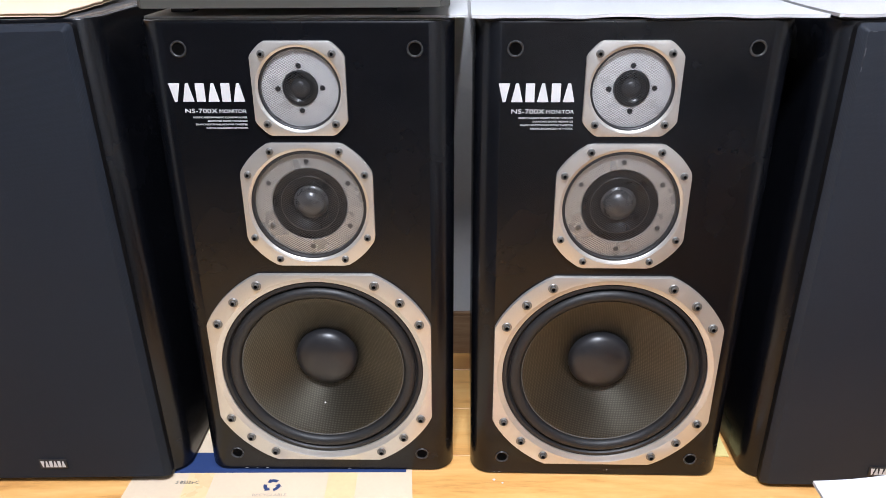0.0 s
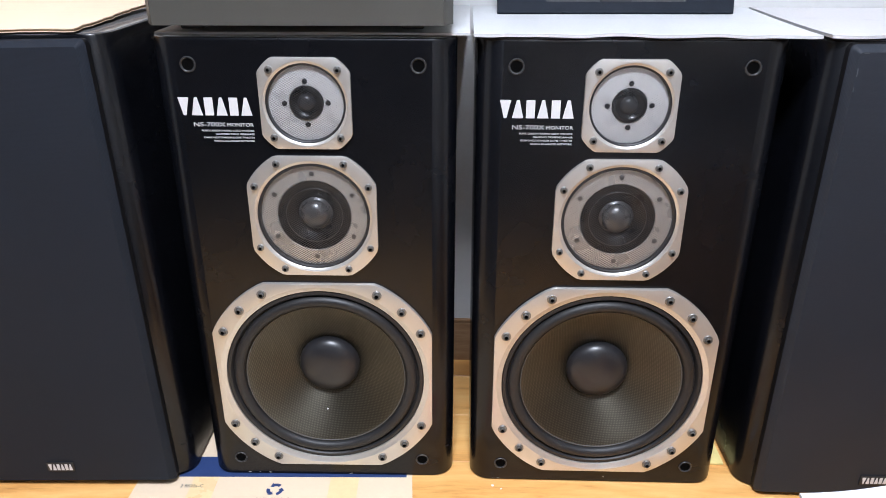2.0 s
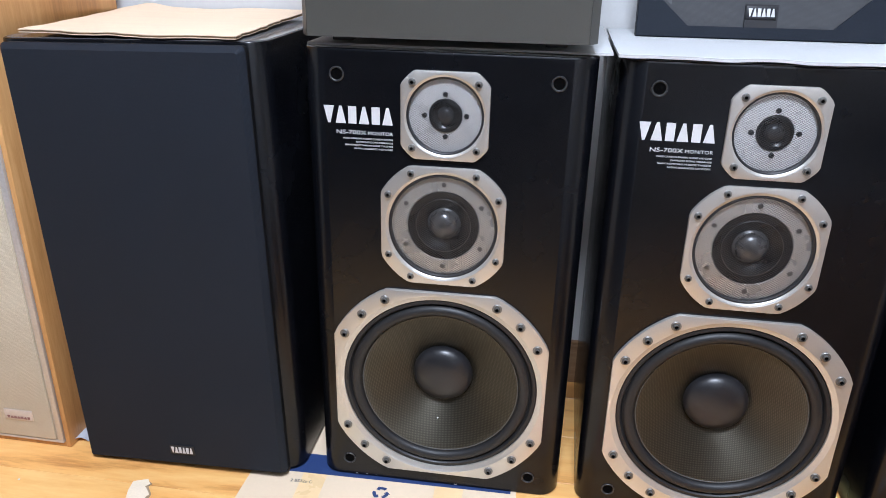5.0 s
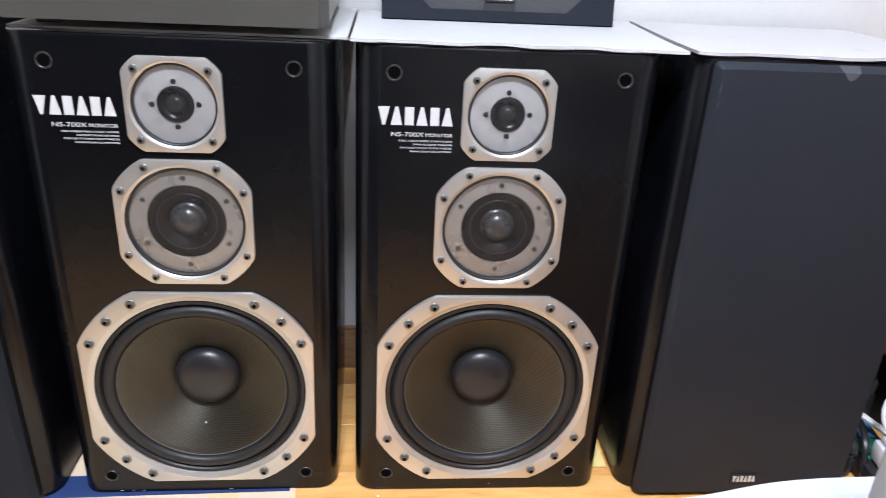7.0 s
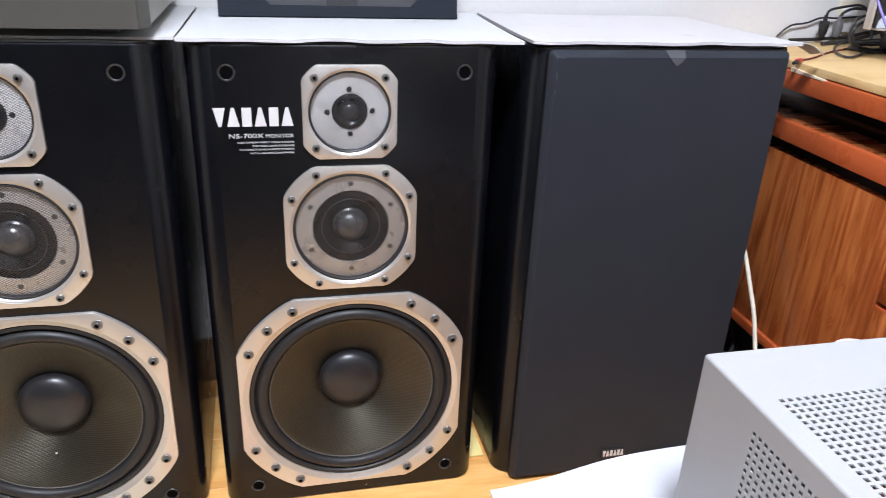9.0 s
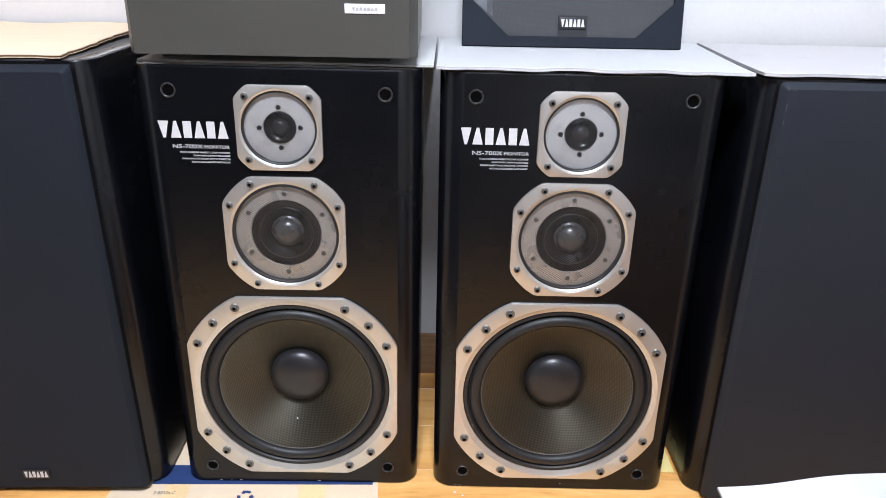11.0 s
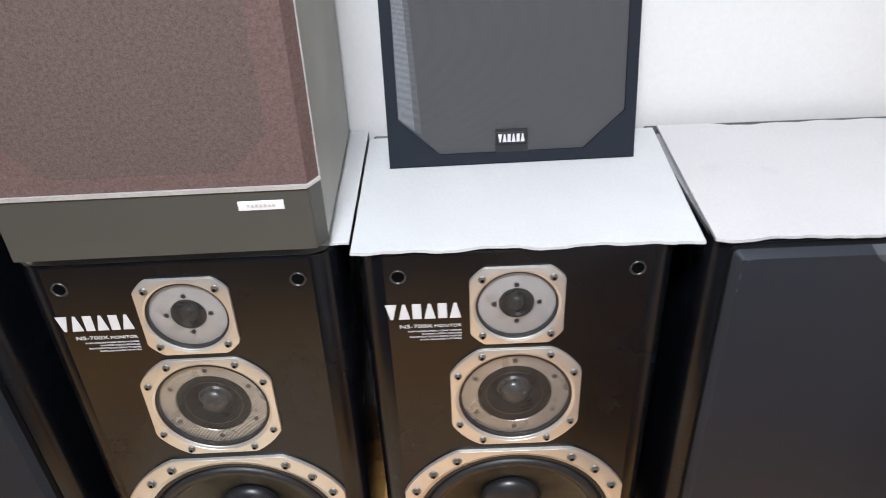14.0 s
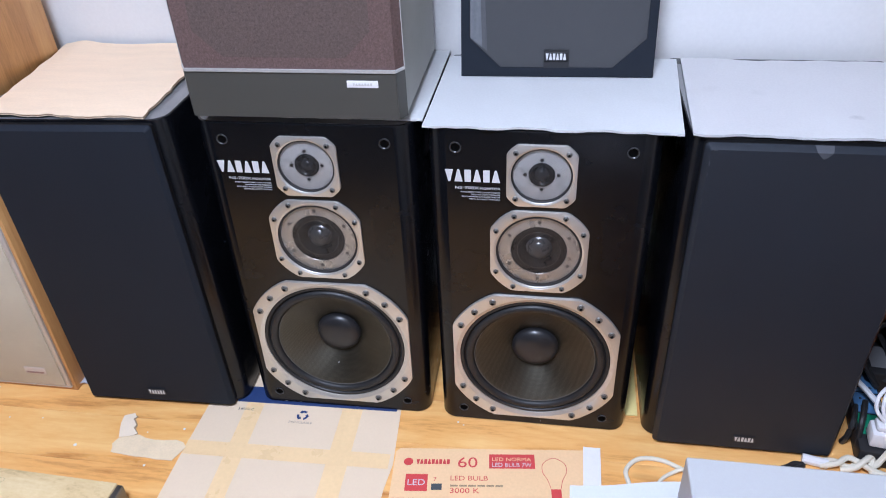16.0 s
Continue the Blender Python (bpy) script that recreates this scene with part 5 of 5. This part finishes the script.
# Near-black filling gives the gap under the shelf its shade.
part("dark_inner_fill", boxed(0.0285, 0.90, 0.006, 0.48, 0.1725, 0.526), INSIDE_DARK, DK)
for pts in (((0.032, 0.532), (0.012, 0.529), (0.008, 0.541), (0.012, 0.549), (0.022, 0.547), (0.031, 0.553)), ((0.004, 0.541), (-0.006, 0.538), (-0.008, 0.550), (0.003, 0.554)),
            ((0.002, 0.6365), (-0.0112, 0.6372), (-0.0112, 0.6265), (-0.0075, 0.6250), (-0.0035, 0.6290), (-0.001, 0.6225), (0.005, 0.6220), (0.003, 0.6300))):
    st = bmesh.new()
    loft(st, [[(x, y, z) for y, z in pts] for x in (-0.0002, -0.0009)], cap_first=True, cap_last=True)
    part("sticker", st, PLASTIC_WHITE, DK, "torn white sticker", smooth=False)
part("sticker", boxed(-0.0008, 0.011, -0.0135, -0.0121, 0.6262, 0.6372), PLASTIC_WHITE, DK, "torn white sticker", smooth=False)
worn_lip = bmesh.new()
loft(worn_lip, [[(-0.0007, y, z0), (0.0045, y, z0), (0.0045, y, z1), (-0.0007, y, z1)] for y, z0, z1 in ((0.205, 0.6372, 0.6392), (0.25, 0.6374, 0.6416), (0.288, 0.6376, 0.6445))], cap_first=True, cap_last=True)
part("worn_edge", worn_lip, SCRAP_CREAM, DK, "worn pale edge", smooth=False)

MN = thing("monitor", "black computer monitor with a lit screen on a grey stand", "monitor", (1.122, 1.050, 0.6534), rz=-6)
part("panel", boxed(-0.026, 0.50, -0.012, 0.008, 0.0535, 0.40, bev=0.003), PLASTIC_BLACK, MN)
part("bottom_edge", boxed(-0.021, 0.501, -0.014, 0.014, 0.0500, 0.0533, bev=0.001), SILVER_TRIM, MN, "pale lower rim")
part("side_rim", boxed(-0.0315, -0.0265, -0.008, 0.008, 0.050, 0.40, bev=0.0015), SILVER_TRIM, MN, "silver side rim")
part("screen", boxed(0.012, 0.48, -0.0128, -0.0122, 0.100, 0.385), SCREEN, MN, "lit screen in pale blue", smooth=False)
wing = bmesh.new()
loft(wing, [[(x, y, z) for x, z in ((-0.023, 0.054), (-0.001, 0.054), (0.002, 0.072), (-0.004, 0.074), (-0.014, 0.073), (-0.020, 0.066))] for y in (-0.0121, -0.0126)], cap_first=True, cap_last=True)
part("sticker", wing, STICKER_PALE, MN, "pale bezel sticker", smooth=False)
part("sticker", boxed(0.005, 0.029, -0.0126, -0.0121, 0.054, 0.074), STICKER_BLUE, MN, "square blue bezel sticker", smooth=False)
part("sticker", prism(bmesh.new(), [(0.0405 + 0.0075 * math.cos(radians(a)), 0.0 + 0.0105 * math.sin(radians(a))) for a in range(0, 360, 15)], 0.0121, 0.0126), STICKER_PALE, MN, "oval white bezel sticker", (0, 0, 0.064), (90, 0, 0), smooth=False)
part("stand_neck", boxed(0.10, 0.16, 0.013, 0.035, 0.0, 0.20, bev=0.004), PLASTIC_GREY, MN)
arm = bmesh.new()
loft(arm, [[(0.000, -0.03, 0.046), (0.045, -0.03, 0.046), (0.045, 0.01, 0.049), (0.000, 0.01, 0.049)], [(0.045, -0.085, 0.022), (0.085, -0.085, 0.022), (0.085, -0.05, 0.030), (0.045, -0.05, 0.030)],
           [(0.120, -0.170, 0.0005), (0.160, -0.170, 0.0005), (0.160, -0.13, 0.008), (0.120, -0.13, 0.008)]], cap_first=True, cap_last=True)
part("stand_arm", arm, PLASTIC_GREY, MN, "grey sloping stand arm", smooth=False)
# Base of the monitor's stand, built as a separate black box.
tagged(part("stand_base", boxed(1.200, 1.34, 1.085, 1.140, 0.6533, 0.695, bev=0.012), PLASTIC_BLACK, None, "black base of the monitor's stand"), "", "device")
WS = thing("wall_socket", "cream wall socket on the white wall", "wall socket", (1.236, WALL_Y, 0.695))
part("plate", boxed(-0.022, 0.022, -0.006, 0.0, -0.034, 0.034, bev=0.002), PLASTIC_CREAM, WS)
part("cover", boxed(-0.015, 0.015, -0.012, -0.0062, -0.024, 0.024, bev=0.003), PLASTIC_WHITE, WS)


def plug(x, z, mat, label, lean):
    p = thing("plug", label, "plug", (x, WALL_Y - 0.030, z), lean, group="plugs by the socket")
    part("plug_body", lathe([(0, -0.0245), (0.006, -0.024), (0.009, -0.012), (0.0105, 0.012), (0.0095, 0.022), (0, 0.0225)], 12), mat, p, "", (0, 0, 0), (90, 0, 0))
    part("strain_relief", lathe([(0.0045, 0.0), (0.0035, 0.018), (0, 0.018)], 10), mat, p, "", (0, 0, 0.022), (90, 0, 0))
    p.scale = (0.9, 0.9, 0.62)
    return p


plug(1.168, 0.6805, PLASTIC_BLACK, "black mains plug hanging by the wall", 5)
plug(1.199, 0.680, PLASTIC_GREY, "dark grey mains plug hanging by the wall", -8)
for nm, lab, mt, rad, pts in (
        ("power_cable", "black cable drooping along the wall", CABLE_BLACK, 0.0022, [(1.086, 1.265, 0.662), (1.100, 1.265, 0.675), (1.116, 1.265, 0.684), (1.145, 1.265, 0.688), (1.176, 1.265, 0.698), (1.214, 1.264, 0.698), (1.29, 1.255, 0.706)]),
        ("power_cable", "black cable rising from a plug", CABLE_BLACK, 0.0030, [(1.168, 1.244, 0.703), (1.173, 1.243, 0.714), (1.199, 1.242, 0.7205), (1.235, 1.240, 0.724), (1.252, 1.236, 0.712), (1.256, 1.222, 0.685), (1.250, 1.205, 0.664), (1.27, 1.20, 0.6575)]),
        ("power_cable", "dark grey cable rising from a plug", CABLE_BLACK, 0.0034, [(1.199, 1.244, 0.702), (1.205, 1.243, 0.711), (1.222, 1.241, 0.718), (1.25, 1.238, 0.719), (1.30, 1.232, 0.728)]),
        ("power_cable", "thick black cable lying on the desk board", CABLE_BLACK, 0.0042, [(1.104, 1.250, 0.6580), (1.160, 1.250, 0.6600), (1.231, 1.248, 0.6660), (1.272, 1.245, 0.675), (1.31, 1.24, 0.68)]),
        ("power_cable", "thick black cable lying on the desk board", CABLE_BLACK, 0.0042, [(1.147, 1.213, 0.6572), (1.200, 1.230, 0.6580), (1.250, 1.240, 0.664), (1.300, 1.240, 0.678)]),
        ("power_cable", "black cable looped on the desk board", CABLE_BLACK, 0.0034, [(1.30, 1.20, 0.6562), (1.24, 1.165, 0.6562), (1.195, 1.145, 0.6562), (1.165, 1.160, 0.6562), (1.20, 1.190, 0.6562), (1.26, 1.19, 0.664), (1.22, 1.16, 0.664), (1.18, 1.17, 0.664), (1.27, 1.205, 0.664)]),
        ("power_cable", "black cable coiled on the desk board", CABLE_BLACK, 0.0030, [(1.20, 1.160, 0.715), (1.165, 1.140, 0.717), (1.140, 1.135, 0.708), (1.132, 1.132, 0.690), (1.136, 1.130, 0.672), (1.150, 1.120, 0.6590), (1.180, 1.115, 0.6570), (1.205, 1.125, 0.660), (1.200, 1.140, 0.690), (1.170, 1.140, 0.706),
                                                                                      (1.148, 1.138, 0.698), (1.142, 1.134, 0.680), (1.155, 1.125, 0.664), (1.190, 1.120, 0.660), (1.215, 1.130, 0.662)]),
        ("power_cable", "black cable sagging over the desk board", CABLE_BLACK, 0.0026, [(1.29, 1.21, 0.668), (1.20, 1.205, 0.662), (1.162, 1.190, 0.658), (1.120, 1.145, 0.6562), (1.088, 1.092, 0.6562), (1.086, 1.066, 0.6562), (1.125, 1.090, 0.6562), (1.160, 1.120, 0.6562), (1.20, 1.140, 0.6562)]),
        ("signal_cable", "thin black and red striped cable with a red plug", LEAD_STRIPED, 0.0020, [(0.969, 1.035, 0.6572), (0.990, 1.050, 0.6552), (1.028, 1.076, 0.6547), (1.081, 1.117, 0.6547), (1.135, 1.152, 0.6547), (1.185, 1.179, 0.6547), (1.224, 1.187, 0.6547)])):
    tagged(part(nm, tube(pts, rad * 0.8, 8), mt, None, lab), "", "cable", "cables on the desk")
RP = thing("red_plug", "small black and red plug on the desk board", "plug", (0.950, 1.0205, 0.6572))
part("sleeve", lathe([(0, -0.014), (0.0038, -0.013), (0.0041, 0.010), (0.0018, 0.015), (0, 0.015)], 12), PLASTIC_RED, RP, "", (0.008, 0.006, 0), (0, 0, -52))
part("tip", lathe([(0, -0.014), (0.0028, -0.014), (0.0030, 0.006), (0, 0.006)], 12), PLASTIC_BLACK, RP, "", (-0.006, -0.007, 0), (0, 0, -52))
tagged(part("purple_cable", tube([(0.925, 0.900, 0.815), (0.940, 0.880, 0.766), (0.942, 0.820, 0.694), (0.928, 0.762, 0.637), (0.934, 0.720, 0.578), (0.965, 0.715, 0.530), (0.99, 0.710, 0.45), (1.00, 0.700, 0.25), (0.99, 0.69, 0.06), (0.98, 0.67, 0.004)], 0.0017, 8), CABLE_PURPLE, None, "purple cable hanging in front of the desk"), "", "cable")
TB = thing("white_tub", "white plastic tub standing before the desk", "tub", (0.882, 0.675, 0.0006))
part("tub_body", lathe([(0, 0), (0.036, 0), (0.038, -0.003), (0.042, -0.318), (0.042, -0.322), (0, -0.322)], 32), PLASTIC_WHITE, TB, "", (0, 0, 0), (-90, 0, 0))
part("lid", lathe([(0, -0.3222), (0.0440, -0.3222), (0.0445, -0.326), (0.038, -0.338), (0.020, -0.3425), (0, -0.343)], 32), PLASTIC_WHITE, TB, "rounded white lid", (0, 0, 0), (-90, 0, 0))
tagged(part("cream_cable", tube([(0.955, 0.66, 0.004), (0.950, 0.668, 0.12), (0.944, 0.680, 0.26), (0.948, 0.688, 0.350), (0.956, 0.692, 0.388), (0.970, 0.692, 0.400), (0.985, 0.690, 0.388), (0.992, 0.688, 0.345), (0.995, 0.68, 0.20), (0.985, 0.66, 0.004)], 0.0068, 9), CABLE_WHITE, None, "thick cream cable arching in front of the desk"), "", "cable")
tagged(part("hanging_cable", tube([(0.930, 1.045, 0.350), (0.932, 1.020, 0.332), (0.934, 0.985, 0.275), (0.935, 0.962, 0.235), (0.935, 0.945, 0.195), (0.935, 0.930, 0.15), (0.930, 0.915, 0.07), (0.925, 0.90, 0.045)], 0.0036, 8), CABLE_WHITE, None, "ivory cable hanging beside the desk"), "", "cable")

# ---- sockets and cables on the floor by the desk ----
PS = thing("power_strip", "black power strip with green and blue sockets", "power strip", (0.911, 0.874, 0.0006), rz=-8)
part("housing", boxed(-0.032, 0.032, 0.0, 0.30, 0.0, 0.040, bev=0.004), PLASTIC_BLACK, PS)
for k, mt in enumerate((PLASTIC_GREEN, PLASTIC_BLUE, PLASTIC_BLUE, PLASTIC_GREEN)):
    f = part("socket_face", boxed(-0.026, 0.026, 0.045 + 0.062 * k, 0.102 + 0.062 * k, 0.0402, 0.0432, bev=0.001), mt, PS, "coloured socket face")
    for dx, dy in ((-0.012, 0.058), (0.012, 0.058), (-0.012, 0.084), (0.012, 0.084)):
        part("socket_hole", lathe([(0.0045, 0), (0.0045, 0.0004), (0, 0.0004)], 3), INSIDE_DARK, f, "", (dx, dy + 0.062 * k, 0.0434), (90, 0, 0))
AD = thing("adapter", "white plug adapter pushed into a power strip", "adapter", (0.9215, 0.902, 0.0440), rz=-8)
part("body", boxed(-0.024, 0.024, -0.020, 0.024, 0.0, 0.036, bev=0.006), PLASTIC_WHITE, AD)
part("collar", boxed(-0.018, 0.018, -0.012, 0.020, 0.0362, 0.050, bev=0.006), PLASTIC_WHITE, AD)
part("switch", boxed(0.008, 0.020, -0.0215, -0.0202, 0.006, 0.016), PLASTIC_RED, AD)
for lab, pts in (("ivory cable plaited along the floor", [(0.800, 0.868, 0.009), (0.835, 0.872, 0.010), (0.862, 0.860, 0.009), (0.884, 0.872, 0.012), (0.905, 0.862, 0.016), (0.918, 0.866, 0.034), (0.930, 0.872, 0.060)]),
                 ("ivory cable plaited along the floor", [(0.806, 0.858, 0.009), (0.835, 0.858, 0.019), (0.862, 0.874, 0.021), (0.886, 0.858, 0.020), (0.912, 0.850, 0.012), (0.95, 0.842, 0.009)]),
                 ("ivory cable knotted on the floor", [(0.845, 0.852, 0.008), (0.868, 0.850, 0.022), (0.890, 0.866, 0.028), (0.906, 0.878, 0.024), (0.900, 0.850, 0.012), (0.925, 0.838, 0.009)])):
    tagged(part("floor_cable", tube(pts, 0.0060, 9), CABLE_WHITE, None, lab), "", "cable", "cables on the floor")
tagged(part("cable_sleeve", tube([(0.776, 0.872, 0.0105), (0.798, 0.867, 0.0105), (0.822, 0.862, 0.0105)], 0.0100, 10), PLASTIC_WHITE, None, "white cable joint sleeve on the floor"), "", "cable sleeve")
tagged(part("power_cable", tube([(0.728, 0.842, 0.006), (0.745, 0.850, 0.006), (0.760, 0.858, 0.008), (0.775, 0.856, 0.008), (0.762, 0.846, 0.007), (0.745, 0.838, 0.006)], 0.0055, 8), CABLE_BLACK, None, "short loop of black cable on the floor"), "", "cable", "cables on the floor")
for lean in (0.0, 0.012):
    tagged(part("looped_cable", tube([(0.921, 0.902, 0.094), (0.912 - lean, 0.915, 0.118), (0.915 - lean, 0.930, 0.142), (0.930, 0.938 + lean, 0.150), (0.945, 0.932, 0.130), (0.952, 0.915, 0.08), (0.955, 0.895, 0.03), (0.960, 0.875, 0.006)], 0.0038, 8),
                PLASTIC_WHITE, None, "white cable looping up from an adapter"), "", "cable", "loops of white cable")
BK = thing("power_brick", "black power brick under the desk edge", "power supply", (0.978, 1.125, 0.0006), rz=-6)
part("case", boxed(-0.028, 0.028, -0.055, 0.055, 0.0, 0.070, bev=0.006), PLASTIC_BLACK, BK)
part("label_plate", boxed(-0.018, 0.018, -0.035, 0.035, 0.0701, 0.0706), PLASTIC_GREY, BK, "dull grey rating plate", smooth=False)
for k, pts in enumerate(([(0.868, 0.93, 0.004), (0.872, 0.925, 0.03), (0.880, 0.940, 0.06), (0.90, 0.99, 0.05)], [(0.890, 0.905, 0.004), (0.888, 0.915, 0.035), (0.893, 0.935, 0.07), (0.91, 0.98, 0.075)],
                         [(0.96, 1.05, 0.05), (0.93, 1.08, 0.10), (0.95, 1.12, 0.15), (1.0, 1.13, 0.16), (1.01, 1.09, 0.10), (0.98, 1.07, 0.05)], [(0.99, 1.09, 0.004), (0.95, 1.11, 0.07), (0.97, 1.15, 0.12), (1.02, 1.14, 0.05)])):
    tagged(part("power_cable", tube(pts, 0.006, 8), CABLE_BLACK, None, "black cable tangled behind the loudspeakers"), "", "cable", "cables on the floor")
tagged(part("white_strap", tube([(0.962, 0.935, 0.062), (0.935, 0.985, 0.070), (0.915, 1.03, 0.075), (0.90, 1.05, 0.078)], 0.006, 6), PLASTIC_WHITE, None, "pale strap across a power strip"), "", "strap")

for k, (dx, dz, w, h) in enumerate(((0.019, 0.011, 0.0011, 0.0009), (-0.150, 0.0040, 0.0018, 0.0006), (-0.158, 0.0045, 0.0010, 0.0008))):
    part("paint_chip", boxed(dx - w, dx + w, -0.0002, 0.012, dz - h, dz + h, bev=0.0004, seg=1), INK_WHITE, B, "tiny white chip in the lacquer")
for k, (dx, dz, w, h) in enumerate(((-0.135, 0.0042, 0.0022, 0.0006), (-0.118, 0.0046, 0.0012, 0.0007), (-0.102, 0.0042, 0.0018, 0.0005), (0.03, 0.0040, 0.0025, 0.0005))):
    part("paint_chip", boxed(dx - w, dx + w, -0.0002, 0.004, dz - h, dz + h, bev=0.0003, seg=1), INK_WHITE, A, "tiny white chip in the lacquer")
lint = bmesh.new()
bmesh.ops.create_icosphere(lint, subdivisions=1, radius=0.0016)
part("lint_speck", lint, INK_WHITE, A, "white speck on the woofer cone", (-0.004, 0.0185, 0.1180))

# ---- floor planks, last ----
PLANK_L, PLANK_W = 1.21, 0.126


def plank_mesh(length):
    pm = bmesh.new()
    hx, hy = length / 2 - 0.0003, PLANK_W / 2 - 0.0003
    loft(pm, [[(sx * (hx - k), sy * (hy - k), z) for sx, sy in ((-1, -1), (1, -1), (1, 1), (-1, 1))] for z, k in ((-0.008, 0.0), (-0.0005, 0.0), (0.0, 0.0005))], cap_last=True, cap_first=True)
    return mesh_only("plank", pm, FLOOR_WOOD)


PLANK = plank_mesh(PLANK_L)
JOINTS = (-0.95, -0.40, -0.25, -0.28, -0.14, -0.30)
row = 0
y = 0.952 + 3 * PLANK_W - PLANK_W / 2
while y + PLANK_W / 2 > SOUTH:
    x = (JOINTS[row] if row < len(JOINTS) else (row * 0.437) % PLANK_L)
    while x > -2.3:
        x -= PLANK_L
    while x < 2.6:
        x0, x1 = max(x, -2.295), min(x + PLANK_L, 2.595)
        if x1 - x0 > 0.02:
            shared("plank", PLANK if x1 - x0 > PLANK_L - 0.001 else plank_mesh(x1 - x0), FLOOR, "", ((x0 + x1) / 2, y, 0))
        x += PLANK_L
    y -= PLANK_W
    row += 1
